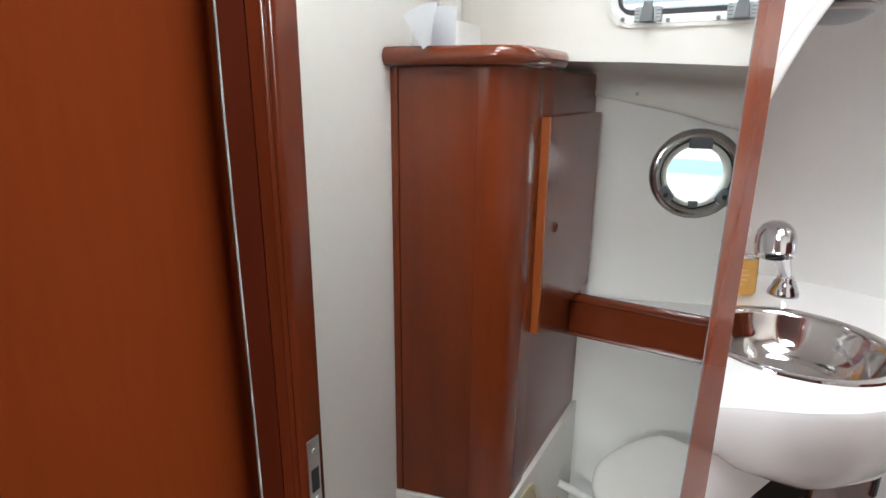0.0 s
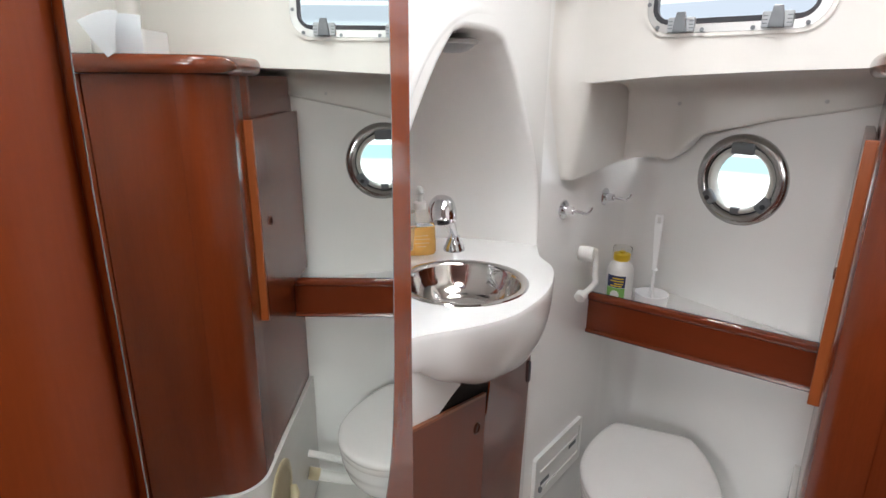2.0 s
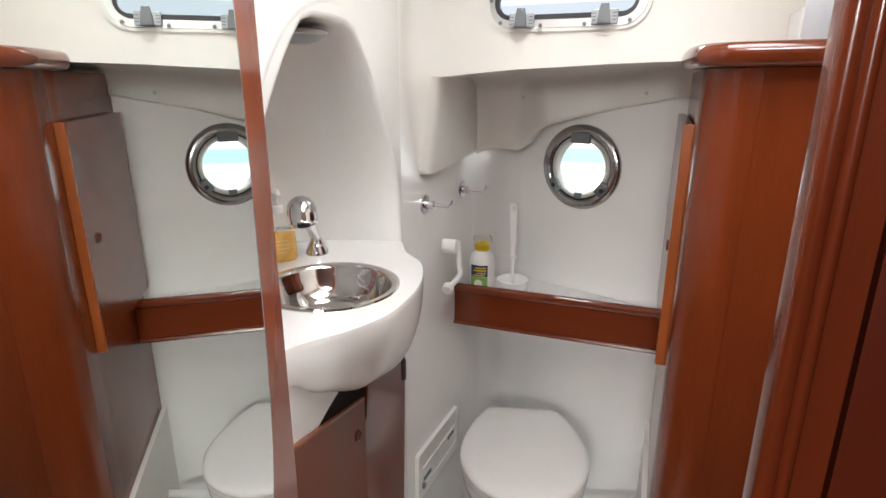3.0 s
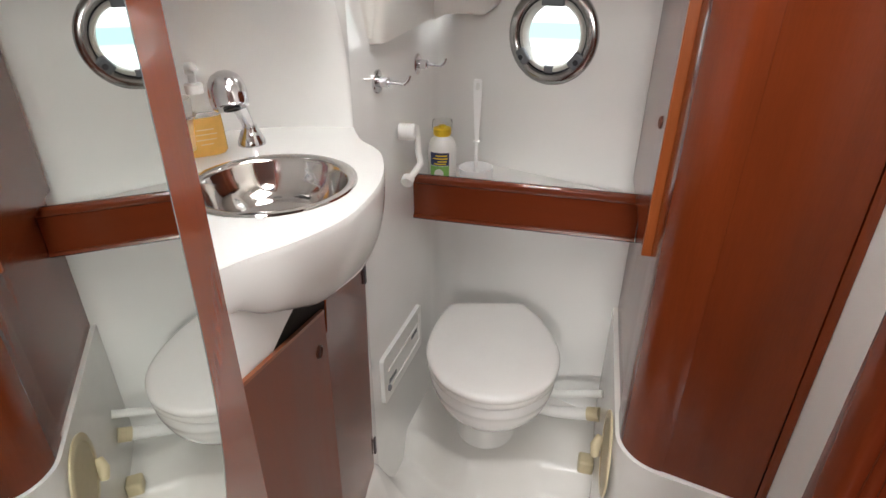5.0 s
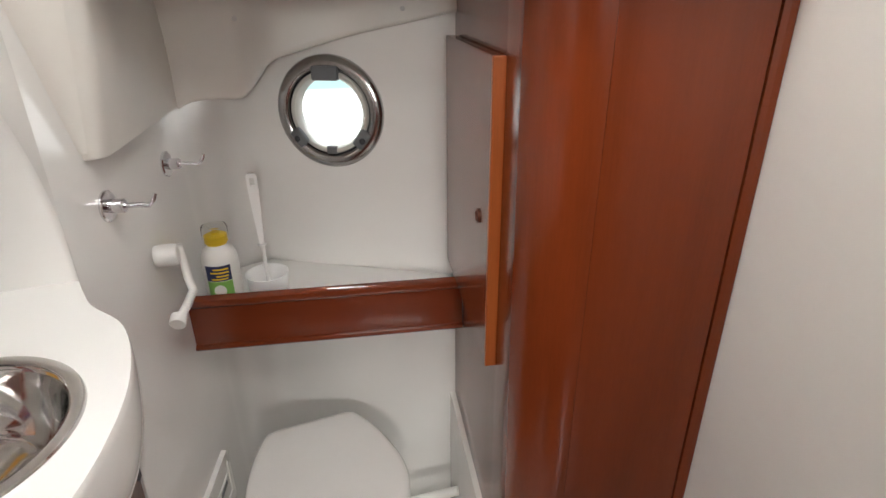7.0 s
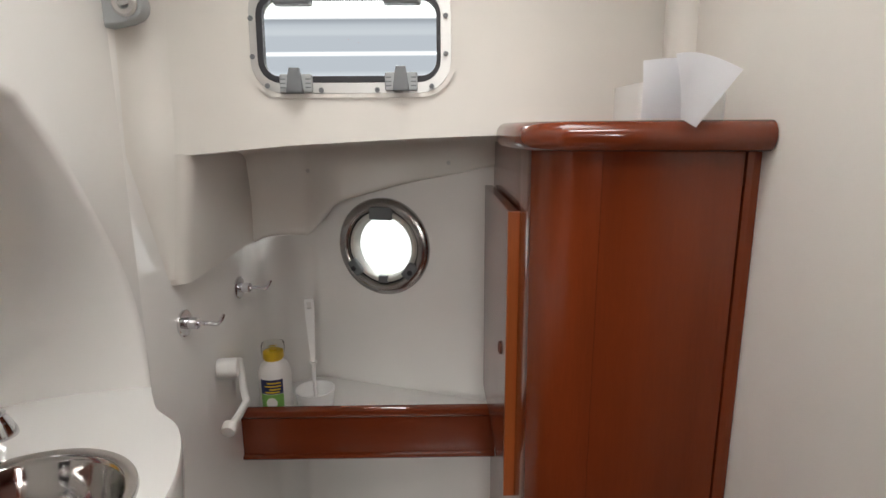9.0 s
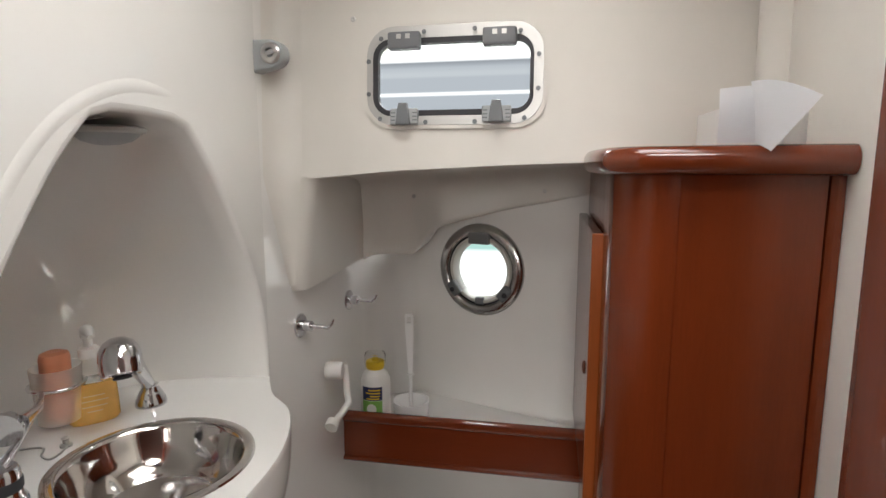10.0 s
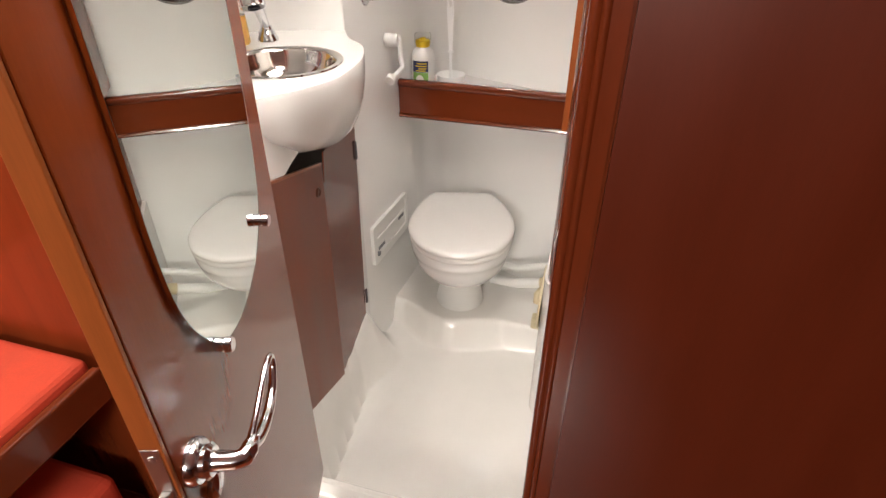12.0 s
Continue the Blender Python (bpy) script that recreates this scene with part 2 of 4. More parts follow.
def widen(pts, d):
    """Moves an open outline outwards by d."""
    out = []
    for i, (x, z) in enumerate(pts):
        a, b = pts[max(i - 1, 0)], pts[min(i + 1, len(pts) - 1)]
        tx, tz = b[0] - a[0], b[1] - a[1]
        n = math.hypot(tx, tz) or 1
        out.append((x + d * tz / n, z - d * tx / n))
    return out


hole = [((arch_c + x) * LLEN, z) for x, z in widen(arch, LIP)]
outer = [(0.40 * LLEN, -0.15), (1.095 * LLEN, -0.15), (1.095 * LLEN, CEIL), (0.40 * LLEN, CEIL)]
wall_left = structure(part("wall_basin_side", plate_with_hole(outer, [hole], 0.010, LFRAME), GEL), "glossy white moulded wall with an arched basin niche")
rings = []
for grow, deep in ((0.0112, -0.0003), (0.007, 0.0005), (0.0035, 0.0025), (0.001, 0.006)):
    rings.append([LFRAME @ Vector(((arch_c + x) * LLEN, z, -deep)) for x, z in widen(arch, grow)])
for k in range(1, 15):
    a = math.pi / 2 * k / 14
    d, w = 0.335 * math.sin(a), max(math.cos(a), 0.02) ** 0.55
    rings.append([LFRAME @ Vector(((arch_c + x * w) * LLEN, z if z < 1.03 else 1.016 + (z - 1.016) * (1 - 0.06 * math.sin(a)), -d)) for x, z in arch])
niche = structure(part("niche", loft(rings, closed=False, caps=False), GEL, smooth=50), "white moulded niche round the basin")
ridge = spline([(0.437, 1.200), (0.455, 1.262), (0.478, 1.312), (0.500, 1.345), (0.540, 1.408), (0.580, 1.455), (0.627, 1.492), (0.680, 1.517), (0.735, 1.531), (0.790, 1.532), (0.840, 1.527), (0.885, 1.514)], 5)
rings = []
for i in range(9):
    u = -1 + 2 * i / 8
    band = widen(ridge, -0.013 * u)
    fade = [min(1, (len(band) - 1 - j) / 14, j / 14) for j in range(len(band))]
    rings.append([LFRAME @ Vector((x * LLEN, z, -0.0012 + 0.0024 * (1 - u * u) ** 1.5 * fade[j])) for j, (x, z) in enumerate(band)])
structure(part("niche_rim", loft(rings, closed=False, caps=False), GEL, smooth=60), "raised white rim over the niche")

# second stretch of that wall and rounded corner into the hull side
plan = [(A.x, A.y), (1.30, 0.474), (1.50, 0.461), (1.58, 0.452)]
plan = plan[:3] + [(1.56, 0.455), (1.62, 0.444), (1.658, 0.420), (1.679, 0.385), (1.683, 0.345), (1.676, 0.314), (1.6625, 0.279)]
plan2 = spline(plan, 6)
bm = loft([[(x, y, -0.15) for x, y in plan2], [(x, y, CEIL if x < 1.33 else 1.475) for x, y in plan2]], closed=False, caps=False)
structure(part("wall_aft_corner", bm, GEL, smooth=60), "glossy white moulded wall with a rounded corner")

# hull side with the round port
px, pz = 0.0, 1.166
PORT_Y = 0.145
s_port = -(Vector((hull_x(PORT_Y), PORT_Y, 0)) - HULL0).dot(HDIR)
circle = [(s_port + 0.100 * math.cos(2 * math.pi * k / 40), pz + 0.100 * math.sin(2 * math.pi * k / 40)) for k in range(40)]
s_l = -(Vector((hull_x(0.28), 0.28, 0)) - HULL0).dot(HDIR)
s_r = -(Vector((hull_x(-0.5), -0.5, 0)) - HULL0).dot(HDIR)
structure(part("wall_hull_side", plate_with_hole([(s_l, -0.15), (s_r, -0.15), (s_r, 1.475), (s_l, 1.475)], [circle], 0.03, HFRAME), GEL), "white hull side panel with a round port")

# window wall and the sloping soffit under it
WX = 1.150


def win_x(z):
    return WX + 0.06 * (z - 1.43)


WFRAME = frame_of((WX - 0.06 * 1.43, 0, 0), (0, -1, 0), (0.06, 0, 1))
WL = math.hypot(0.06, 1)
wz = lambda z: z * WL
win_hole = round_rect(-0.290, wz(1.529), -0.004, wz(1.663), 0.033)
bottom = [(-0.411, wz(1.417)), (-0.249, wz(1.431)), (-0.044, wz(1.441)), (0.096, wz(1.445))]
outer = bottom + [(0.42, wz(1.452)), (0.42, wz(CEIL)), (-0.50, wz(CEIL)), (-0.50, wz(1.417))]
structure(part("wall_window", plate_with_hole(outer, [win_hole], 0.035, WFRAME), LINER), "off-white coachroof side with a small window")
lip = spline([(1.449, 0.417, 1.213), (1.450, 0.391, 1.225), (1.470, 0.345, 1.226), (1.490, 0.308, 1.222), (1.510, 0.291, 1.238), (1.530, 0.274, 1.262), (1.550, 0.246, 1.286), (1.560, 0.193, 1.302), (1.570, 0.081, 1.330), (1.570, -0.041, 1.356), (1.560, -0.130, 1.375), (1.550, -0.450, 1.430)], 4)
edge_z = lambda y: float(np.interp(y, [-0.45, -0.096, -0.044, 0.249, 0.411, 0.43], [1.45, 1.445, 1.441, 1.431, 1.417, 1.415]))
rings = []
for fx, y, z in lip:
    fx = min(fx, hull_x(y) - 0.014)
    hx, ze = hull_x(y) + 0.006, edge_z(min(y, 0.413))
    e = Vector((win_x(ze), min(y, 0.413), ze))
    drop = ze - 0.006 - z
    ring = [e + Vector((0.001, 0, 0.004))]
    for t, dz in ((0.12, 0.003), (0.4, 0.002), (0.7, 0.0), (0.88, -0.05), (0.95, -0.12)):
        ring.append(Vector((e.x + (fx - e.x) * t, e.y + (y - e.y) * t, ze + dz * (1 if dz > 0 else drop))))
    for t, dx in ((0.22, -0.010), (0.35, -0.004), (0.5, 0.0), (0.7, 0.001), (0.9, -0.002)):
        ring.append(Vector((fx + dx, y, ze - (ze - z) * t)))
    ring += [Vector((fx - 0.003, y, z + 0.004)), Vector((fx, y, z)), Vector((fx + 0.006, y, z - 0.002)), Vector((max(hx, fx + 0.02), y, z + 0.004))]
    rings.append(ring)
structure(part("soffit", loft(rings, closed=False, caps=False), LINER, smooth=50), "off-white moulded liner curving down to the hull side")
# narrow return that tapers down at the corner
rings = []
top_x = win_x(1.417) + 0.001
for k in range(9):
    t = k / 8
    z = 1.419 - 0.229 * t
    xe, ye = top_x + (1.190 - top_x) * t, 0.411 + 0.044 * t
    yr = 0.4165
    rings.append([(xe - 0.004, 0.497, z), (xe - 0.004, ye + 0.020, z), (xe - 0.001, ye + 0.008, z), (xe + 0.006, ye + 0.001, z), (xe + 0.018, ye - 0.002, z)] + [(xe + 0.018 + (1.452 - xe - 0.018) * u, (ye - 0.002) * (1 - u) + yr * u, z + 0.027 * t * u) for u in (0.25, 0.5, 0.75, 1.0)])
rings.append([(x + 0.004, y + 0.012, z - 0.003) for x, y, z in rings[-1]])
rings.append([(x + 0.006, 0.50, z + 0.002) for x, y, z in rings[-2]])
structure(part("soffit_return", loft(rings, closed=False, caps=False), LINER, smooth=50), "tapering end of the moulded liner")

# rounded corner between the basin wall and the window wall, running down the return
rings = []
for k in range(25):
    z = 1.20 + (CEIL - 1.20) * k / 24
    t = max((1.419 - z) / 0.229, 0.0)
    xe = top_x + (1.190 - top_x) * t if t else win_x(z)
    r = 0.048 * (1 - 0.85 * t)
    yw = 0.4885 - 0.0707 * (xe - r - 1.095) - 0.0005
    ye = yw - r * 1.15 if t == 0 else max(yw - r * 1.15, 0.411 + 0.044 * t + 0.004)
    a, b, c = Vector((xe - r, yw, z)), Vector((xe - 0.004, yw - 0.004, z)), Vector((xe - 0.006 * (t > 0) - 0.0006, ye, z))
    rings.append([a * (1 - u) ** 2 + 2 * b * u * (1 - u) + c * u * u for u in [i / 10 for i in range(11)]])
structure(part("liner_corner", loft(rings, closed=False, caps=False), LINER, smooth=60), "rounded moulded corner of the white liner")

# right hand wall, bulkhead, ceiling, floor
RW = -0.372
structure(part("wall_locker_side", box(0.409, RW - 0.03, -0.15, 1.30, RW, CEIL), LINER), "plain off-white wall beside the locker")
# unseen wall, added to keep sky light out behind the locker
structure(part("wall_behind_locker", box(1.3005, RW - 0.03, -0.15, 1.62, RW, 1.475), LINER), "unseen off-white wall closing the gap behind the locker")
structure(part("column", tube([(1.12, RW - 0.002, 1.46), (1.135, RW - 0.002, CEIL)], 0.035, 16), LINER, smooth=60), "rounded off-white corner of the liner")
structure(part("bulkhead", box(0.384, -3.0, -0.15, 0.405, -0.2085, CEIL), SHADEWOOD), "varnished mahogany bulkhead beside the doorway")
structure(part("bulkhead_inner", box(0.4055, RW - 0.03, -0.15, 0.4088, -0.2085, CEIL), LINER), "off-white lining of the bulkhead")
structure(part("bulkhead_hinge_side", box(0.382, 0.425, -0.15, 0.398, 2.4, CEIL), WOOD), "varnished mahogany bulkhead behind the door")
structure(part("bulkhead_header", box(0.382, -0.1555, 1.90, 0.409, 0.4245, CEIL), WOOD), "varnished mahogany header over the doorway")
# holes only let the ceiling lamps through, none of them is seen
structure(part("ceiling", plate_with_hole([(-3.0, -3.0), (1.8, -3.0), (1.8, 2.4), (-3.0, 2.4)], [round_rect(0.47, -0.17, 0.91, 0.27, 0.05), round_rect(-0.60, 0.95, 0.30, 1.49, 0.05), round_rect(0.10, -0.28, 0.36, 0.20, 0.05), round_rect(-2.75, -0.45, -2.00, 0.25, 0.05)], -0.03, Matrix.Translation((0, 0, CEIL + 0.0005))), LINER), "off-white headliner with openings cut for the ceiling lamps")
# unseen surrounds at these lamps; the hatch one narrows its beam
for n, (x0, y0, x1, y1) in {"hatch_lamp_surround": (0.47, -0.17, 0.91, 0.27), "doorway_lamp_surround": (0.10, -0.28, 0.36, 0.20), "far_lamp_surround": (-2.75, -0.45, -2.00, 0.25)}.items():
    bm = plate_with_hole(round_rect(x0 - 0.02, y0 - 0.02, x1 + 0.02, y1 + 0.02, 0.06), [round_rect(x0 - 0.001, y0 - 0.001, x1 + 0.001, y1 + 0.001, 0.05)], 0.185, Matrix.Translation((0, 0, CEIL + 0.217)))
    structure(part(n, bm, LINER), "unseen deep white surround built at a ceiling lamp")
structure(part("wall_saloon_port", box(-3.03, 2.4, -0.15, 0.38, 2.43, CEIL), WOOD), "mahogany saloon side")
structure(part("wall_saloon_far", box(-3.03, -3.0, -0.15, -3.0, 2.4, CEIL), WOOD), "mahogany saloon end")
structure(part("wall_saloon_near", box(-3.03, -3.03, -0.15, 0.38, -3.0, CEIL), WOOD), "mahogany saloon side")
structure(part("saloon_floor", box(-3.0, -3.0, -0.17, 0.38, 2.4, -0.15), WOODH), "varnished wooden saloon sole")


def floor_z(x, y):
    """Shower pan: raised plinth under the toilet, sunken tray before it."""
    foot = float(np.interp(y, [-0.05, 0.035, 0.123, 0.214, 0.318, 0.422, 0.526], [1.252, 1.243, 1.205, 1.176, 1.191, 1.255, 1.285])) - 0.012
    crest = float(np.interp(y, [-0.06, 0.048, 0.14, 0.253, 0.34, 0.434, 0.572], [1.276, 1.284, 1.262, 1.228, 1.255, 1.300, 1.322])) + 0.006
    t = min(max((x - foot) / (crest - foot), 0), 1)
    t = t * t * (3 - 2 * t)
    z = -0.095 + 0.097 * t
    # curb along the cupboard and the door sill
    for side, d, h in ((True, wall_y(x) + 0.012 - y, 0.022 + float(np.interp(x, [0.42, 0.534, 0.75, 0.80, 1.03, 1.12], [0.285, 0.235, 0.135, 0.105, 0.120, 0.110]))), (False, x - 0.44, 0.10), (False, y + 0.365, 0.1)):
        c = min(max(1 - (d - (0.016 if side else 0)) / ((0.03 if side else 0.06) + (0.10 * min(max((x - 0.90) / 0.2, 0), 1) if side else 0)), 0), 1)
        if side:
            c *= min(max((1.22 - x) / 0.20, 0), 1)
        z = max(z, -0.095 + (h + 0.095) * c * c * (3 - 2 * c))
    return z


NX, NY = 190, 110
rows_f = [[(0.42 + 1.33 * i / NX, -0.37 + 0.93 * j / NY, floor_z(0.42 + 1.33 * i / NX, -0.37 + 0.93 * j / NY)) for j in range(NY + 1)] for i in range(NX + 1)]
structure(part("floor", loft(rows_f, closed=False, caps=False), PAN, smooth=60), "white moulded shower pan with a raised step")
structure(part("door_sill", box(0.385, -0.156, -0.15, 0.425, 0.42, 0.115, 0.008), PAN), "low white sill of the doorway")

# jamb with its mouldings
jamb = [(0.409, -0.156), (0.409, -0.2083), (0.398, -0.2083), (0.398, -0.2040), (0.3810, -0.2032), (0.3800, -0.1815), (0.3765, -0.1795), (0.3745, -0.1757), (0.3762, -0.1722), (0.3780, -0.1705), (0.3755, -0.1685), (0.3740, -0.1635), (0.3750, -0.1585), (0.3790, -0.156)]
structure(part("door_jamb", prism(jamb, -0.1, CEIL), JAMBWOOD, smooth=55), "moulded mahogany door jamb with a strike plate")

# ---- cabin door, ajar ----
DTH, DD = radians(108.0), 0.16735
U = Vector((math.sin(DTH), -math.cos(DTH), 0))
NRM = Vector((math.cos(DTH), math.sin(DTH), 0))
door = thing("door", (U * 0.48 + NRM * (DD + 0.02)).to_tuple()[:2] + (0.15,), "open varnished mahogany door with a long rounded mirror", "door")
DFR = frame_of(NRM * DD, U)  # x along the door, y up, z towards the room


def on_door(name, bm, mat, label="", smooth=None):
    bm.transform(DFR)
    return under(part(name, bm, mat, None, label, smooth), door)


on_door("leaf", box(0.0, 0.20, -0.030, 0.478, 1.85, -0.0062, 0.002), LEAFWOOD)
on_door("edge_strip", box(-0.006, 0.20, -0.030, -0.0002, 1.85, -0.007, 0.001), EDGE, "lighter wooden edge lipping")
mo = [(0.080, 1.45), (0.079, 1.262), (0.079, 1.19), (0.077, 1.09), (0.085, 1.014), (0.110, 0.955), (0.156, 0.903), (0.215, 0.885), (0.29, 0.897), (0.352, 0.935), (0.388, 0.995), (0.404, 1.084), (0.410, 1.245), (0.411, 1.45), (0.400, 1.56), (0.34, 1.66), (0.245, 1.70), (0.15, 1.66), (0.095, 1.56)]
mo = spline(mo, 5, closed=True)
on_door("mirror", prism(mo, -0.0058, 0.0, 0.0006, 1), MIRROR, "long mirror with rounded ends")


rim_o, rim_i = widen(mo + mo[:1], -0.0030), widen(mo + mo[:1], -0.0001)
rim_o, rim_i = rim_o[:-1], rim_i[:-1]
rings = [[(x, z, h) for x, z in loop] for loop, h in ((rim_i, -0.0060), (rim_o, -0.0060), (rim_o, -0.0012), (rim_i, 0.0004))]
on_door("mirror_edge", loft(rings, caps=False), GLASSEDGE, "pale ground glass edge", 50)


def clip(s, z):
    return lathe([(0.009, -0.006), (0.009, 0.004), (0.007, 0.005), (0.007, 0.006), (0.0095, 0.007), (0.0095, 0.014), (0.008, 0.0155)], 24, Matrix.Translation((s, z, 0)))


for s, z in ((0.148, 0.906), (0.366, 0.950)):
    on_door("mirror_clip", clip(s, z), CHROME, "small chrome mirror stud", 40)
lever = spline([(0.046, 0.850, 0.050), (0.066, 0.838, 0.053), (0.100, 0.832, 0.054), (0.135, 0.838, 0.053), (0.158, 0.858, 0.052), (0.160, 0.874, 0.052), (0.148, 0.880, 0.052), (0.118, 0.876, 0.052), (0.080, 0.864, 0.052), (0.052, 0.852, 0.050)], 5)
widths = [float(np.interp(i / (len(lever) - 1), [0, 0.15, 0.35, 0.5, 0.9, 1], [0.0085, 0.0075, 0.0055, 0.0042, 0.0036, 0.0045])) for i in range(len(lever))]
on_door("lever", tube(lever, widths, 12), CHROME, "looped chrome lever", 60)
on_door("lever_neck", tube([(0.028, 0.850, 0.012), (0.028, 0.850, 0.040), (0.031, 0.850, 0.048), (0.040, 0.851, 0.052), (0.056, 0.850, 0.052)], [0.012, 0.0105, 0.0105, 0.010, 0.007], 16), CHROME, "", 60)
on_door("handle_rose", lathe([(0.026, -0.006), (0.026, 0.002), (0.023, 0.006), (0.018, 0.007), (0.018, 0.012), (0.020, 0.014), (0.016, 0.018)], 32, Matrix.Translation((0.028, 0.850, 0))), CHROME, "chrome rose", 40)
on_door("key_rose", lathe([(0.018, -0.006), (0.018, 0.000), (0.015, 0.003), (0.004, 0.004)], 28, Matrix.Translation((0.050, 0.780, 0))), CHROME, "small chrome key rose", 40)

on_door("latch_plate", box(-0.0075, 0.79, -0.028, -0.0061, 0.915, -0.010, 0.0005, 1), STEEL, "steel latch plate on the door's edge")
on_door("latch_bolt", prism([(-0.020, -0.024), (-0.0076, -0.024), (-0.0076, -0.013), (-0.012, -0.013)], 0.832, 0.852, 0.001, 1, pose(0, 0, 0, -90) @ Matrix.Scale(-1, 4, (0, 1, 0))), STEEL, "bevelled steel latch bolt")
for z in (0.802, 0.902):
    on_door("latch_screw", lathe([(0.0045, 0), (0.004, 0.0012), (0.0008, 0.0005)], 12, Matrix.Translation((-0.0074, z, -0.019)) @ pose(0, 0, 0, 0, -90)), STEEL)

# ---- locker with rounded corner ----
locker = thing("locker", (1.1, -0.25, 0.43), "tall varnished mahogany locker with a rounded corner", "cabinet")


def arc(c, r, a0, a1, n=8):
    return [(c[0] + r * math.cos(radians(a0 + (a1 - a0) * k / n)), c[1] + r * math.sin(radians(a0 + (a1 - a0) * k / n))) for k in range(n + 1)]


corner = arc((1.02, -0.205), 0.09, 172, 92, 10)
plan_l = [(0.893, RW + 0.001), (0.930, -0.192)] + corner + [(1.535, -0.117), (1.60, RW + 0.001)]
body_l = [(0.899, RW + 0.001), (0.899, -0.354), (0.937, -0.197)] + arc((1.02, -0.205), 0.085, 172, 92, 10) + [(1.535, -0.121), (1.60, RW + 0.001)]
under(part("body", prism(body_l, 0.43, 1.4275), WOOD, smooth=30), locker)
under(part("front_panel", prism([(0.8935, -0.3535), (0.9320, -0.1965), (0.9370, -0.1975), (0.8985, -0.3545)], 0.431, 1.427, 0.0006, 1), WOOD), locker)
under(part("edge_batten", prism([(0.889, RW + 0.001), (0.890, -0.363), (0.8925, -0.3565), (0.8985, -0.3565), (0.8985, RW + 0.001)], 0.431, 1.427, 0.0006, 1), WOOD), locker)
post = arc((1.02, -0.205), 0.0895, 174, 90, 12) + [(1.078, -0.1155), (1.078, -0.1205)] + arc((1.02, -0.205), 0.0845, 90, 174, 12)
under(part("corner_post", prism(post, 0.431, 1.427), WOOD, smooth=30), locker)
plan_t = [(0.862, RW + 0.001), (0.862, -0.34), (0.897, -0.17), (0.91, -0.13), (0.95, -0.098), (1.02, -0.086), (1.09, -0.083), (1.128, -0.083), (1.146, -0.089), (1.153, -0.106), (1.154, -0.13), (1.154, RW + 0.001)]
edge_t = [plan_t[0]] + spline(plan_t[1:11], 4) + [plan_t[11]]
rings = []
for k in range(9):
    a = radians(-90 + 22.5 * k)
    rings.append([(x, y, 1.446 + 0.018 * math.sin(a)) for x, y in widen(edge_t, 0.014 * (1 - math.cos(a)))])
under(part("top", loft(rings), WOODH, smooth=50), locker)
under(part("locker_door", box(1.090, -0.1165, 0.838, 1.50, -0.099, 1.330, 0.002), WOOD), locker)
under(part("door_edge", box(1.080, -0.117, 0.835, 1.0898, -0.098, 1.330, 0.0015), EDGE, None, "lighter orange wooden edge"), locker)
under(part("keyhole", lathe([(0.012, 0), (0.012, 0.003), (0.009, 0.004), (0.008, -0.001)], 24, Matrix.Translation((1.159, -0.099, 1.076)) @ pose(0, 0, 0, -90)), BRONZE, None, "oval finger hole"), locker)

plinth = [(0.885, RW + 0.001), (0.922, -0.19)] + arc((1.02, -0.205), 0.098, 172, 92, 10) + [(1.56, -0.108), (1.60, RW + 0.001)]
structure(part("plinth", prism(plinth, -0.15, 0.4295), PAN, smooth=30), "white moulded plinth under the locker")

# ---- fiddle rail and shelf ----
rail = thing("ledge", (1.41, 0.18, 0.70), "varnished mahogany fiddle rail along a shelf", "shelf")
def moulding(name, prof, label=""):
    bm = loft([[(x, -0.1190, z) for x, z in prof], [(x, 0.466, z) for x, z in prof]])
    under(part(name, bm, WOODH, None, label, 35), rail)


moulding("board", [(1.409, 0.7165), (1.409, 0.8055), (1.426, 0.8055), (1.426, 0.7165)])
moulding("top_rail", [(1.4085, 0.806), (1.403, 0.811), (1.401, 0.818), (1.403, 0.825), (1.409, 0.8285), (1.424, 0.8285), (1.428, 0.823), (1.428, 0.806)])
moulding("bottom_rail", [(1.404, 0.7035), (1.400, 0.708), (1.402, 0.714), (1.409, 0.7162), (1.428, 0.7162), (1.428, 0.7035)])
structure(part("shelf", prism([(1.4285, -0.11), (1.4285, 0.462), (1.62, 0.445), (hull_x(0.33) - 0.001, 0.33), (hull_x(-0.11) - 0.001, -0.11)], 0.765, 0.785), GEL), "white moulded shelf behind the rail")

# ---- basin ----
ZC = 1.042
top_out = [(1.088, 0.487), (1.055, 0.468), (1.013, 0.440), (0.966, 0.389), (0.905, 0.356), (0.830, 0.333), (0.750, 0.325), (0.680, 0.330), (0.610, 0.358), (0.545, 0.400), (0.50, 0.416), (0.45, 0.4125)]
front = spline(top_out, 5)
basin_c = Vector((0.775, 0.490))
BR = 0.118
basin = thing("washbasin", (0.77, 0.45, 0.80), "white moulded vanity with a round stainless basin", "washbasin")


def proj_wall(x, y, f):
    yw = wall_y(x)
    return yw + (y - yw) * f


def bowl_foot(x):
    return float(np.interp(x, [0.42, 0.55, 0.60, 0.71, 0.82, 0.95, 1.08, 1.10], [1.0, 0.965, 0.925, 0.862, 0.822, 0.795, 0.797, 0.80]))


rings = [[(0.77 + (x - 0.77) * 0.992, proj_wall(x, y, 0.985) - 0.001, ZC) for x, y in front], [(x, proj_wall(x, y, 0.995) - 0.001, ZC - 0.003) for x, y in front]]
for k in range(15):
    t = k / 14
    f = (1 - t ** 2.2) ** 0.62
    rings.append([(x, proj_wall(x, y, f) - 0.001, ZC - 0.010 - (ZC - 0.010 - bowl_foot(x)) * t) for x, y in front])
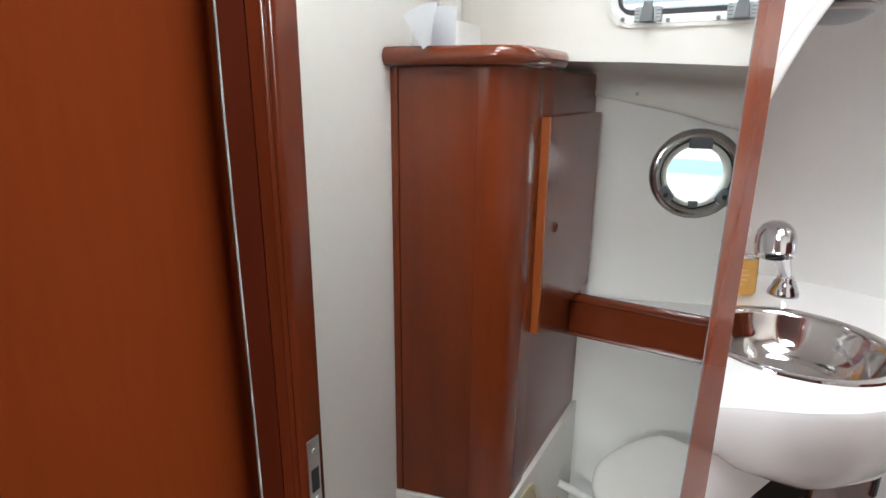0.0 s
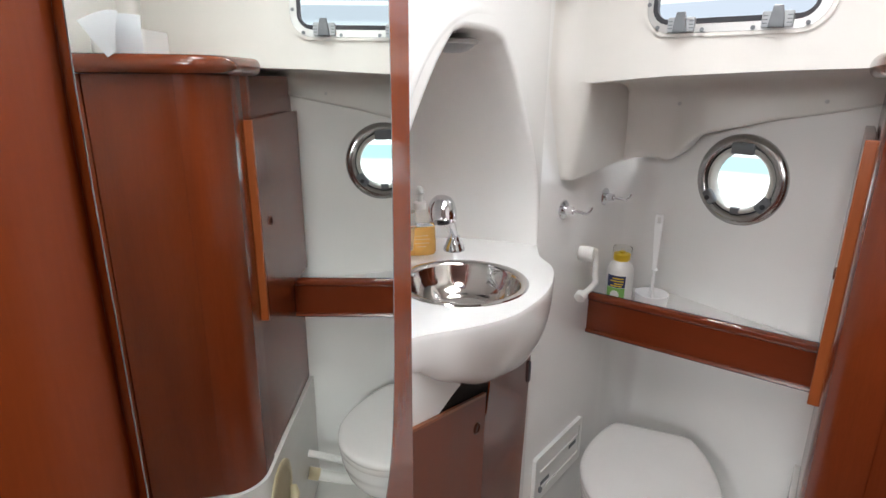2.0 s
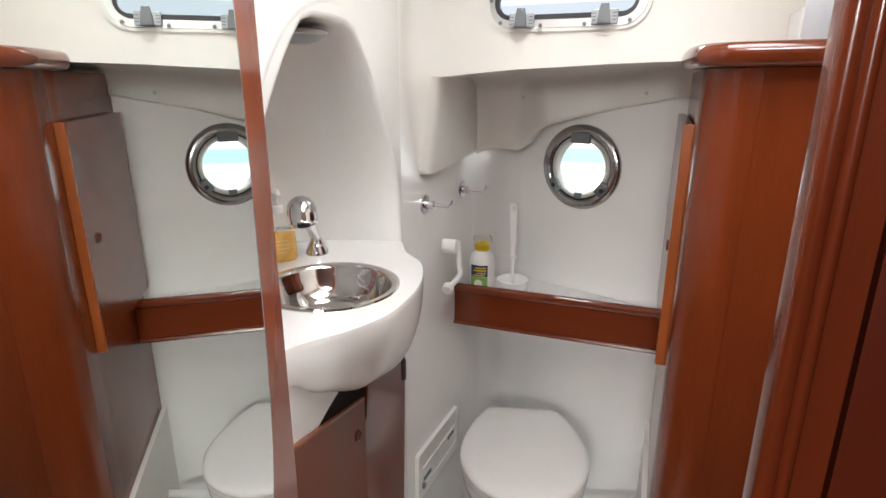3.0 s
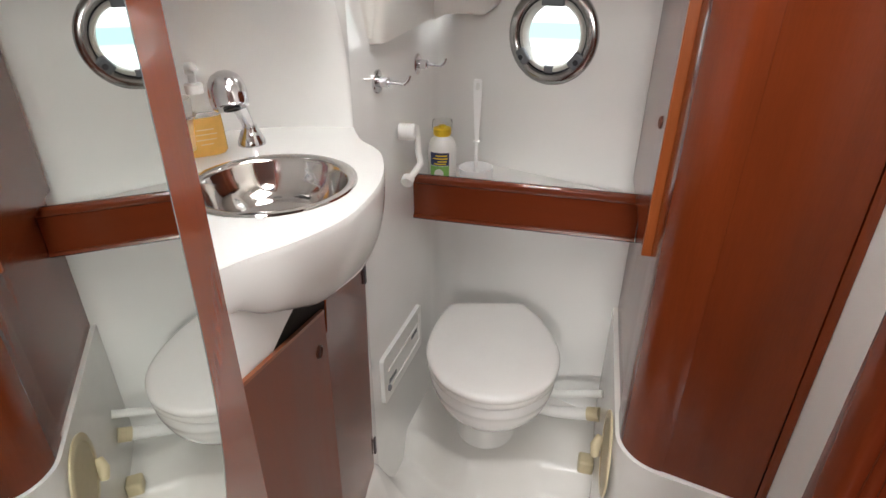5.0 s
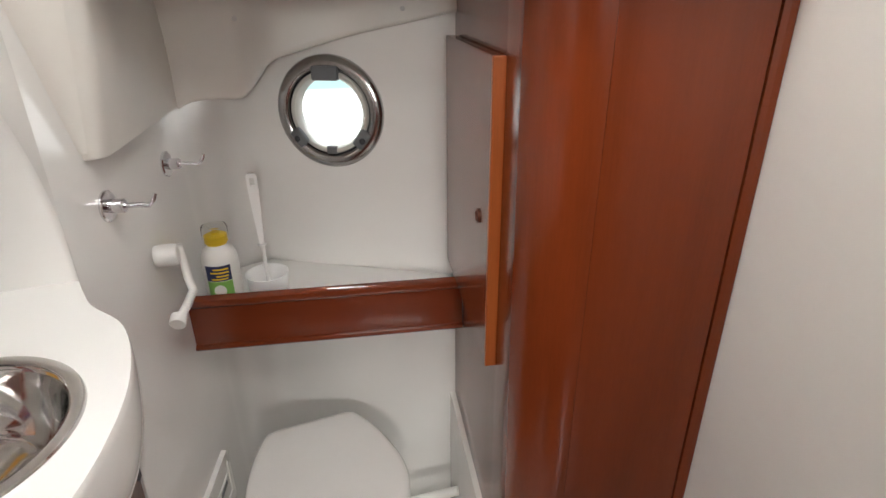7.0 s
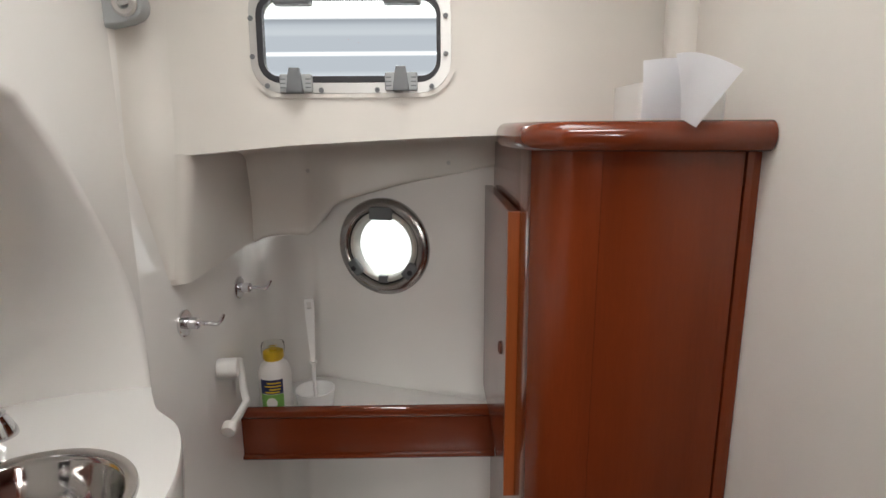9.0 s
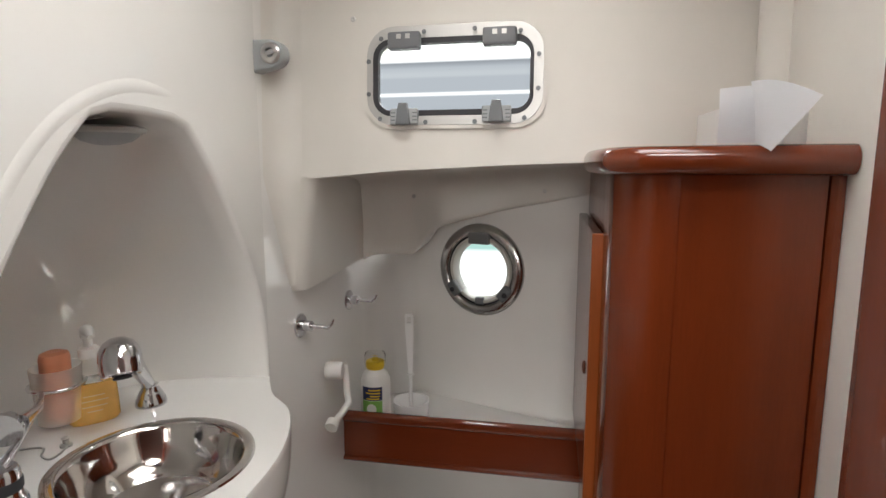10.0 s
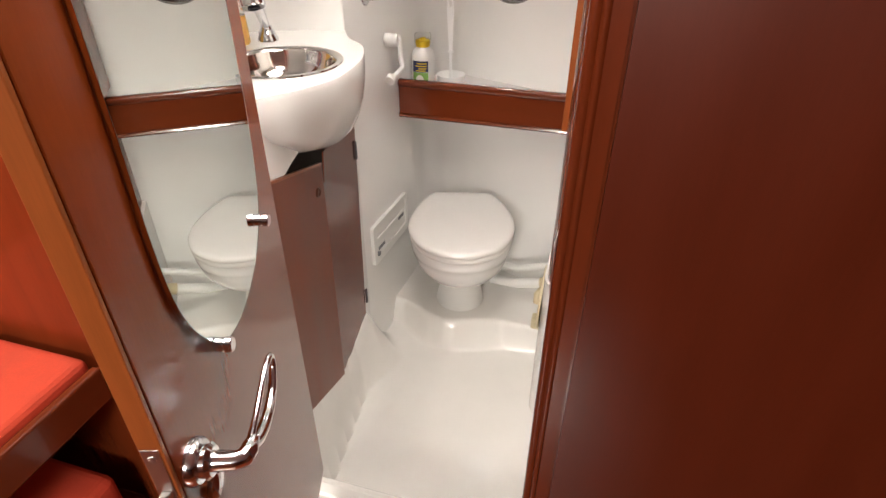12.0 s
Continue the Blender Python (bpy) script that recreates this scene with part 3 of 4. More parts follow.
rings.append([(x, wall_y(x) + 0.02, bowl_foot(x) + 0.004) for x, y in front])
under(part("front_bowl", loft(rings, closed=False, caps=False), GEL, smooth=60), basin)
under(part("underside_panel", prism([(0.43, 0.80), (0.60, 0.80), (0.605, 0.855), (0.66, 0.866), (0.76, 0.882), (0.78, 0.99), (0.43, 1.03)], 0.0021, 0.0062, 0.0015, 2, LFRAME), GEL, smooth=50), basin)
back = []
for k in range(13):
    a = math.pi / 2 * k / 12
    d, w = 0.335 * math.sin(a), max(math.cos(a), 0.02) ** 0.55
    back.append((LFRAME @ Vector(((arch_c - 0.334 * w) * LLEN, 0, -d))).to_2d())
back2 = []
for k in range(12, -1, -1):
    a = math.pi / 2 * k / 12
    d, w = 0.335 * math.sin(a), max(math.cos(a), 0.02) ** 0.55
    back2.append((LFRAME @ Vector(((arch_c + 0.334 * w) * LLEN, 0, -d))).to_2d())
outl = [(0.77 + (x - 0.77), proj_wall(x, y, 0.985) - 0.001) for x, y in front] + [tuple(p) for p in back + back2]
cut = [(basin_c.x + BR * math.cos(2 * math.pi * k / 48), basin_c.y + BR * math.sin(2 * math.pi * k / 48)) for k in range(48)]
under(part("counter", plate_with_hole(outl, [cut], 0.004, Matrix.Translation((0, 0, ZC))), GEL), basin)
bowl = [(BR + 0.012, 0.0006), (BR + 0.011, 0.0035), (BR + 0.004, 0.0045), (BR - 0.003, 0.002), (BR - 0.006, -0.005), (BR - 0.010, -0.018), (BR - 0.016, -0.033), (BR - 0.025, -0.047), (BR - 0.036, -0.058), (0.0765, -0.0615), (0.0755, -0.0635), (0.074, -0.0640), (0.060, -0.0715), (0.044, -0.0780), (0.030, -0.0820), (0.0225, -0.0835), (0.0215, -0.0815), (0.0195, -0.0815), (0.018, -0.0860), (0.0005, -0.0865)]
under(part("bowl", lathe(bowl, 64, Matrix.Translation((basin_c.x, basin_c.y, ZC)), cap=False), POLISHED, None, "polished stainless round bowl", 50), basin)

# ---- cupboard under the basin ----
cup = thing("cupboard", (0.80, 0.48, 0.10), "mahogany cupboard under the basin with its door ajar", "cabinet")
CF = frame_of((0, 0.3595, 0), (1, LK, 0))
CF = CF @ Matrix.Translation((0, 0, 0.003))


def on_cup(name, bm, mat, label="", smooth=None):
    bm.transform(CF)
    return under(part(name, bm, mat, None, label, smooth), cup)


on_cup("side_panel", prism([(0.45, 0.16), (0.775, 0.095), (1.034, 0.126), (1.055, 0.40), (1.085, 0.812), (0.96, 0.80), (0.835, 0.815), (0.82, 0.74), (0.45, 0.76)], 0, 0.004), WOOD)
# dark sheet before the wall paints the shade of the hollow
on_cup("hollow_shade", prism([(0.45, 0.70), (0.93, 0.70), (0.93, 0.812), (0.80, 0.84), (0.45, 0.93)], -0.0026, -0.0012), DARK, "dark sheet standing for shade in the hollow above the door")
on_cup("cupboard_door", prism([(0.43, 0.272), (0.776, 0.114), (0.800, 0.7965), (0.43, 0.9035)], 0.0045, 0.010), SATIN)
on_cup("door_edge", prism([(0.43, 0.9040), (0.8005, 0.7970), (0.8005, 0.8030), (0.43, 0.9100)], 0.0040, 0.0105), EDGE, "lighter orange wooden edge")
on_cup("finger_ring", lathe([(0.0125, 0), (0.0125, 0.003), (0.010, 0.004), (0.0085, 0.001)], 28, Matrix.Translation((0.757, 0.744, 0.010))), BRONZE, "round finger ring", 40)
for s, z in ((1.062 * LLEN, 0.720), (1.042 * LLEN, 0.204)):
    on_cup("hinge", box(s - 0.006, z - 0.027, 0.004, s + 0.006, z + 0.027, 0.009, 0.001), RUBBER, "dark hinge")

# dark patch laid on the wall in place of a shaded gap
under(part("gap_shade_patch", prism([(1.108, 0.833), (1.045, 0.816), (1.117, 0.810)], 0.001, 0.003, m=LFRAME), DARK, None, "small dark patch standing for the shaded gap where the bowl meets the wall"), basin)

# ---- toilet ----
toilet = thing("toilet", (1.37, 0.235, 0.0), "white marine toilet with a closed lid", "toilet")
TM = Matrix.Translation((1.283, 0.209, 0)) @ pose(0, 0, 0, 0, 0, 194)  # x runs forward
seat_o = [(-0.222, 0.0), (-0.222, 0.06), (-0.219, 0.098), (-0.200, 0.120), (-0.12, 0.156), (-0.02, 0.178), (0.06, 0.172), (0.14, 0.135), (0.19, 0.07), (0.205, 0.0)]
seat_o = seat_o + [(x, -y) for x, y in seat_o[-2:0:-1]]
seat_pts = spline(seat_o, 5, closed=True)


def ring(f, z, dx=0.0, pts=None):
    return [TM @ Vector((x * f + dx, y * f, z)) for x, y in (pts or seat_pts)]


under(part("lid", loft([ring(1.0, 0.383), ring(1.012, 0.387), ring(1.012, 0.393), ring(0.99, 0.399), ring(0.93, 0.403), ring(0.8, 0.406), ring(0.5, 0.409), ring(0.2, 0.410)]), SEAT, smooth=50), toilet)
under(part("seat", loft([ring(0.985, 0.362), ring(1.0, 0.366), ring(1.0, 0.376), ring(0.985, 0.381)]), SEAT, smooth=50), toilet)
under(part("bowl", loft([ring(0.50, 0.205, -0.01), ring(0.62, 0.21, -0.01), ring(0.76, 0.235, -0.005), ring(0.88, 0.275), ring(0.935, 0.305), ring(0.94, 0.318), ring(0.965, 0.324), ring(0.975, 0.335), ring(0.975, 0.352), ring(0.95, 0.361)]), CERAMIC, smooth=50), toilet)
ell = lambda rx, ry, z, dx: [TM @ Vector((dx + rx * math.cos(2 * math.pi * k / 32), ry * math.sin(2 * math.pi * k / 32), z)) for k in range(32)]
under(part("pedestal", loft([ell(0.094, 0.092, 0.001, -0.10), ell(0.092, 0.090, 0.012, -0.10), ell(0.084, 0.080, 0.06, -0.10), ell(0.076, 0.074, 0.12, -0.10), ell(0.072, 0.072, 0.206, -0.10)]), WHITEP, smooth=50), toilet)

for y in (-0.035, 0.035):
    bm = lathe([(0.007, 0.170), (0.009, 0.172), (0.009, 0.182), (0.005, 0.184), (0.005, 0.215)], 12, Matrix.Translation(TM @ Vector((0.015, y, 0))))
    under(part("bolt", bm, STEEL, None, "steel bolt under the bowl", 40), toilet)
for y, dx in ((0.045, 0.0), (-0.085, -0.02), (-0.105, -0.05)):
    pts = [TM @ Vector(p) for p in ((dx, y, 0.21), (dx + 0.012, y, 0.195), (dx + 0.012, y - 0.004, 0.175), (dx - 0.004, y - 0.006, 0.165))]
    under(part("clip", tube(pts, 0.0035, 8), RUBBER, None, "dark hose clip", 60), toilet)

# ---- round port ----
port = thing("round_port", (hull_x(PORT_Y), PORT_Y, pz), "round porthole with a polished metal ring", "window")
PFR = HFRAME @ Matrix.Translation((s_port, pz, 0))


def on_port(name, bm, mat, label="", smooth=None):
    bm.transform(PFR)
    return under(part(name, bm, mat, None, label, smooth), port)


on_port("outer_ring", lathe([(0.0955, -0.03), (0.124, 0.0), (0.124, 0.006), (0.119, 0.012), (0.104, 0.016), (0.098, 0.014), (0.0955, 0.010), (0.0955, -0.03)], 64, cap=False), PORTRING, "", 40)
on_port("gasket", lathe([(0.094, -0.02), (0.0953, 0.002), (0.092, 0.004), (0.0905, 0.002), (0.094, -0.02)], 64, cap=False), RUBBER, "", 40)
on_port("hinged_ring", lathe([(0.0745, -0.016), (0.0905, -0.004), (0.0905, 0.009), (0.087, 0.013), (0.081, 0.012), (0.0765, 0.006), (0.0745, -0.016)], 64, cap=False), PALERING, "pale metal inner ring", 40)
on_port("pane", lathe([(0.083, -0.008), (0.083, -0.004)], 48), GLASS)
on_port("hinge", box(-0.030, 0.070, 0.002, 0.030, 0.101, 0.022, 0.004), GREY, "dark hinge block")
on_port("hinge", box(-0.013, -0.093, 0.002, 0.013, -0.074, 0.014, 0.003), GREY, "small dark catch")
for a in (-37, -143):
    c, sn = math.cos(radians(a)), math.sin(radians(a))
    bm = box(-0.014, -0.021, 0.004, 0.013, 0.021, 0.022, 0.005)
    bm.transform(Matrix.Translation((0.093 * c, 0.093 * sn, 0)) @ pose(0, 0, 0, 0, 0, a))
    on_port("knob", bm, GREY, "dark locking knob")
    on_port("knob", lathe([(0.007, 0.018), (0.007, 0.024), (0.005, 0.026)], 16, Matrix.Translation((0.097 * c, 0.097 * sn, 0))), RUBBER, "", 40)

# ---- window ----
win = thing("window_hatch", (win_x(1.6), 0.144, 1.5), "small rounded aluminium framed window with grey catches", "window")
WF = WFRAME
win_bm = plate_with_hole(round_rect(-0.302, wz(1.512), 0.013, wz(1.685), 0.05), [round_rect(-0.291, wz(1.528), -0.003, wz(1.664), 0.034)], 0.006, WF @ Matrix.Translation((0, 0, 0.006)))
under(part("window_frame", win_bm, ALU), win)
win_bm = plate_with_hole(round_rect(-0.2905, wz(1.5285), -0.0035, wz(1.6635), 0.0335), [round_rect(-0.281, wz(1.538), -0.010, wz(1.654), 0.024)], 0.014, WF @ Matrix.Translation((0, 0, 0.007)))
under(part("gasket", win_bm, RUBBER), win)
under(part("pane", prism(round_rect(-0.285, wz(1.534), -0.006, wz(1.658), 0.022), -0.006, -0.002, m=WF), GLASS), win)

# ---- outside ----


def backdrop(name, m, w, h, stops, strength):
    """A plain far view outside a window, in level bands."""
    mat = bpy.data.materials.new(name)
    mat.use_nodes = True
    n, l = mat.node_tree.nodes, mat.node_tree.links
    n.clear()
    tc, sep, ramp, em, out = n.new("ShaderNodeTexCoord"), n.new("ShaderNodeSeparateXYZ"), n.new("ShaderNodeValToRGB"), n.new("ShaderNodeEmission"), n.new("ShaderNodeOutputMaterial")
    ns, ad = n.new("ShaderNodeTexNoise"), n.new("ShaderNodeMath")
    ns.inputs["Scale"].default_value = 2.0
    ad.operation = "MULTIPLY_ADD"
    ad.inputs[1].default_value = 0.006
    l.new(tc.outputs["Generated"], sep.inputs[0])
    l.new(tc.outputs["Generated"], ns.inputs["Vector"])
    l.new(ns.outputs["Fac"], ad.inputs[0])
    l.new(sep.outputs["Z"], ad.inputs[2])
    l.new(ad.outputs[0], ramp.inputs[0])
    ramp.color_ramp.interpolation = "LINEAR"
    e = ramp.color_ramp.elements
    for i, (p, c) in enumerate(stops):
        el = e[i] if i < 2 else e.new(p)
        el.position, el.color = p, (*c, 1)
    l.new(ramp.outputs[0], em.inputs["Color"])
    em.inputs["Strength"].default_value = strength
    l.new(em.outputs[0], out.inputs[0])
    bm = bmesh.new()
    bmesh.ops.create_grid(bm, x_segments=1, y_segments=1, size=0.5)
    bm.transform(m @ Matrix.Diagonal((w, h, 1, 1)))
    bm2 = part(name, bm, mat)
    return tagged(bm2, "blurred far boats and quay outside", "backdrop", kind="structure")


WHT, TEAL, GRY, BLU = (1.4, 1.4, 1.4), (0.46, 0.70, 0.66), (0.30, 0.32, 0.36), (0.46, 0.49, 0.54)
backdrop("backdrop", look((4.5, 0, 1.5), (0, 0, 1.5)), 18, 5.0,
         [(0.0, WHT), (0.305, WHT), (0.31, (0.9, 0.92, 0.95)), (0.315, WHT), (0.357, WHT), (0.361, TEAL), (0.383, TEAL), (0.387, WHT), (0.50, WHT), (0.565, (0.75, 0.78, 0.82)), (0.578, BLU), (0.599, BLU), (0.6, WHT), (0.603, WHT), (0.604, BLU), (0.625, BLU), (0.63, (0.56, 0.59, 0.63)), (0.643, BLU), (0.646, GRY), (0.649, GRY), (0.652, WHT)], 1.5)

# ---- window catches and screws ----
for i, (y, z) in enumerate([(0.231, 1.529), (0.066, 1.531)]):
    m = WFRAME @ Matrix.Translation((-y, wz(z) - 0.003, 0)) @ Matrix.Diagonal((0.82, 0.80, 0.8, 1))
    bm = box(-0.031, -0.017, 0.006, 0.031, 0.018, 0.020, 0.003)
    bm.transform(m)
    under(part("catch_base", bm, LGREY, None, "pale grey catch base with slots"), win)
    bm = prism([(-0.016, -0.019), (0.016, -0.019), (0.012, 0.012), (0.009, 0.028), (-0.009, 0.028), (-0.012, 0.012)], 0.018, 0.034, 0.003, 2, m)
    under(part("catch_lever", bm, GREY, None, "dark grey catch lever"), win)
    for sx in (-0.024, 0.024):
        for dz in (-0.008, 0.0, 0.008):
            bm = box(sx - 0.005, dz - 0.0012, 0.0195, sx + 0.005, dz + 0.0012, 0.0206)
            bm.transform(m)
            under(part("slot", bm, GREY), win)
for y, z in [(0.230, 1.656), (0.062, 1.657)]:
    m = WFRAME @ Matrix.Translation((-y, wz(z), 0))
    bm = box(-0.029, -0.015, 0.006, 0.029, 0.015, 0.026, 0.004)
    bm.transform(m)
    under(part("hinge", bm, GREY, None, "dark grey hinge block"), win)
    for sx in (-0.008, 0.008):
        bm = box(sx - 0.004, 0.002, 0.0255, sx + 0.004, 0.010, 0.027)
        bm.transform(m)
        under(part("hinge_clip", bm, ALU), win)
SCREWS = [(0.274, 1.663), (0.196, 1.672), (0.106, 1.674), (0.027, 1.667), (-0.0045, 1.627), (-0.0045, 1.570), (0.018, 1.521), (0.104, 1.516), (0.192, 1.516), (0.276, 1.523), (0.297, 1.567), (0.297, 1.624)]
for y, z in SCREWS:
    bm = lathe([(0.0042, 0.006), (0.0041, 0.0066), (0.0022, 0.0068), (0.0016, 0.0062), (0.0006, 0.0062)], 12, WFRAME @ Matrix.Translation((-y, wz(z), 0.006)))
    under(part("screw", bm, GREY, smooth=40), win)
rim_out, rim_in = round_rect(-0.309, wz(1.505), 0.021, wz(1.693), 0.056), round_rect(-0.3025, wz(1.5115), 0.0135, wz(1.6855), 0.0505)
bm = plate_with_hole(rim_out, [rim_in], 0.006, WFRAME @ Matrix.Translation((0, 0, 0.005)))
structure(part("window_surround", bm, LINER), "raised off-white surround of the window")


def small_screw(x, y, z, m):
    ob = thing("screw", (x, y, z), "small dull metal screw in the white liner", "screw", "screws in the liner")
    bm = lathe([(0.005, 0), (0.0048, 0.001), (0.003, 0.0018), (0.0008, 0.001)], 14, m)
    bm.transform(Matrix.Translation((x, y, z)))
    under(part("head", bm, STEEL, smooth=40), ob)


small_screw(1.166, 0.33, 1.703, pose(0, 0, 0, 0, -86))
small_screw(1.487, 0.298, 1.3665, pose(0, 0, 0, 0, -88))
small_screw(1.536, -0.017, 1.3785, pose(0, 0, 0, 0, -88))

# ---- lamp in the niche ----
lamp = thing("niche_lamp", (0.765, 0.50, 1.49), "round recessed niche lamp with a chrome rim", "lamp")
under(part("rim", lathe([(0.041, 0.0), (0.045, -0.003), (0.044, -0.007), (0.040, -0.009), (0.036, -0.006)], 36, Matrix.Translation((0.765, 0.512, 1.488))), ALU, smooth=40), lamp)
under(part("lens", lathe([(0.039, -0.005), (0.036, -0.012), (0.028, -0.018), (0.015, -0.022), (0.0005, -0.023)], 30, Matrix.Translation((0.765, 0.512, 1.488))), LGREY, smooth=60), lamp)

# ---- shower head on the counter ----
sh = thing("basin_shower", (0.942, 0.626, ZC), "chrome pull-out shower head in its deck socket", "tap")
P0, P1 = Vector((0.942, 0.626, ZC)), Vector((0.838, 0.588, 1.150))
under(part("socket", lathe([(0.025, 0.0), (0.0245, 0.006), (0.018, 0.022), (0.0135, 0.028), (0.0135, 0.034)], 32, Matrix.Translation(P0)), CHROME, smooth=40), sh)
under(part("handle", tube([P0 + Vector((0, 0, 0.030)), P0 + Vector((-0.012, -0.004, 0.046)), P0 + Vector((-0.045, -0.016, 0.082)), P0 + Vector((-0.082, -0.030, 0.112)), P1 + Vector((0, 0, 0.012))], [0.0095, 0.0105, 0.0125, 0.014, 0.0145], 20), CHROME, smooth=60), sh)
hd = look((0.834, 0.583, 1.163), (0.806, 0.552, 1.075)) @ Matrix.Scale(0.93, 4)
under(part("head", lathe([(0.026, -0.030), (0.029, -0.028), (0.031, -0.018), (0.0315, 0.0), (0.029, 0.014), (0.022, 0.025), (0.012, 0.031), (0.0005, 0.033)], 36, hd), CHROME, smooth=40), sh)
under(part("spray_face", lathe([(0.014, -0.031), (0.0135, -0.0335), (0.010, -0.0335), (0.0095, -0.029)], 24, hd), RUBBER, None, "dark spray face", 40), sh)

# ---- mixer lever ----
mx = thing("basin_mixer", (0.665, 0.612, ZC), "chrome basin mixer with a thin lever", "tap")
under(part("body", lathe([(0.027, 0.0), (0.026, 0.005), (0.021, 0.012), (0.021, 0.040), (0.018, 0.046)], 28, Matrix.Translation((0.655, 0.60, ZC))), CHROME, smooth=40), mx)
under(part("collar", lathe([(0.0215, 0.018), (0.0225, 0.020), (0.0225, 0.030), (0.0215, 0.032)], 28, Matrix.Translation((0.655, 0.60, ZC))), RUBBER, None, "black collar"), mx)
under(part("lever", tube([(0.655, 0.60, ZC + 0.044), (0.69, 0.615, ZC + 0.052), (0.735, 0.64, ZC + 0.064), (0.772, 0.662, ZC + 0.074), (0.776, 0.668, ZC + 0.071), (0.74, 0.65, ZC + 0.056), (0.69, 0.625, ZC + 0.044)], [0.008, 0.005, 0.0045, 0.0045, 0.004, 0.0035, 0.003], 12), CHROME, smooth=60), mx)

# ---- plug chain ----
ch = thing("plug_chain", (0.786, 0.640, ZC), "fine grey plug chain lying on the counter", "chain")
pts = spline([(0.787, 0.640, 0), (0.765, 0.632, 0), (0.751, 0.634, 0), (0.757, 0.652, 0), (0.775, 0.668, 0), (0.772, 0.685, 0), (0.760, 0.700, 0), (0.74, 0.705, 0)], 6)
under(part("chain", tube([(x, y, ZC + 0.002) for x, y, _ in pts], 0.0016, 6), ALU, smooth=60), ch)
under(part("stud", lathe([(0.008, 0.0), (0.008, 0.003), (0.004, 0.005), (0.004, 0.010), (0.006, 0.012), (0.003, 0.014)], 20, Matrix.Translation((0.790, 0.645, ZC))), ALU, smooth=40), ch)

# ---- cup in its ring ----
cup_t = thing("cup_holder", (0.83, 0.69, 1.10), "chrome ring bracket holding a frosted tumbler", "bathroom accessory")
CX, CY = 0.833, 0.695
ringpts = [(CX + 0.036 * math.cos(2 * math.pi * k / 32), CY + 0.036 * math.sin(2 * math.pi * k / 32), 1.115) for k in range(33)]
under(part("ring", tube(ringpts, 0.0028, 8), CHROME, smooth=60), cup_t)
under(part("arm", tube([(CX - 0.036, CY - 0.010, 1.115), (CX - 0.075, CY - 0.045, 1.112), (0.705, 0.620, 1.120)], [0.004, 0.006, 0.010], 12), CHROME, smooth=60), cup_t)
bm = lathe([(0.0005, 0.0), (0.022, 0.0), (0.022, 0.006), (0.010, 0.009), (0.010, 0.028), (0.0005, 0.029)], 28, Matrix.Translation((0.672, 0.61, 1.125)) @ pose(0, 0, 0, 0, 80, 30))
under(part("wall_rose", bm, CHROME, smooth=40), cup_t)
tum = thing("tumbler", (CX, CY, 1.058), "frosted plastic tumbler standing in its ring", "cup")
FROST = material("frosted_plastic", (0.96, 0.95, 0.93), 0.28, trans=0.88, ior=1.08)
FROSTBOX = material("frosted_box_plastic", (0.90, 0.90, 0.89), 0.4, trans=0.55, ior=1.1)
under(part("wall", lathe([(0.028, 0.0), (0.034, 0.085), (0.0325, 0.085), (0.0265, 0.003)], 32, Matrix.Translation((CX, CY, 1.058)), cap=False), FROST, smooth=50), tum).visible_shadow = False
pk = thing("terracotta_bottle", (CX, CY, 1.061), "small terracotta coloured plastic bottle inside the tumbler", "bottle")
under(part("body", lathe([(0.018, 0.0), (0.020, 0.003), (0.020, 0.055), (0.019, 0.060)], 28, Matrix.Translation((CX, CY, 1.061))), PINK, smooth=40), pk)
under(part("cap", lathe([(0.0195, 0.061), (0.0205, 0.064), (0.0205, 0.096), (0.0185, 0.102), (0.011, 0.105)], 28, Matrix.Translation((CX, CY, 1.061))), PINK, smooth=40), pk)

# ---- soap dispenser ----
sp = thing("soap_dispenser", (0.869, 0.668, ZC), "clear pump bottle half full of orange hand soap", "bottle")
SM = Matrix.Translation((0.872, 0.672, ZC)) @ pose(0, 0, 0, 0, 0, -42)


def squash(rings_):
    return loft([[SM @ Vector((rx * math.copysign(abs(math.cos(a)) ** 0.7, math.cos(a)), ry * math.copysign(abs(math.sin(a)) ** 0.7, math.sin(a)), z)) for a in [2 * math.pi * k / 32 for k in range(32)]] for rx, ry, z in rings_])


under(part("liquid", squash([(0.032, 0.019, 0.0005), (0.036, 0.022, 0.006), (0.035, 0.0215, 0.04), (0.0335, 0.0205, 0.066)]), SOAP, smooth=50), sp)
for z, w in ((0.046, 0.016), (0.038, 0.021), (0.029, 0.019), (0.021, 0.013)):
    under(part("label_bar", loft([[SM @ Vector((w * (-0.9 + 0.36 * k), -0.0222 + 0.0012 * abs(-0.9 + 0.36 * k) ** 3, z + dz)) for k in range(6)] for dz in (0.0, 0.0018)], closed=False, caps=False), PALEORANGE, None, "pale printed line"), sp)
under(part("shell", squash([(0.0335, 0.0205, 0.0665), (0.032, 0.020, 0.075), (0.024, 0.016, 0.098), (0.012, 0.012, 0.106), (0.012, 0.012, 0.112)]), CLEAR, smooth=50), sp)
under(part("collar", lathe([(0.0145, 0.104), (0.0145, 0.118), (0.012, 0.120), (0.0065, 0.121), (0.0065, 0.136)], 24, Matrix.Translation((0.872, 0.672, ZC))), WHITEP, smooth=40), sp)
under(part("pump", tube([(0.872, 0.672, ZC + 0.135), (0.872, 0.672, ZC + 0.146), (0.862, 0.660, ZC + 0.148), (0.850, 0.645, ZC + 0.143)], [0.010, 0.010, 0.006, 0.004], 14), WHITEP, smooth=50), sp)

# ---- robe hooks ----


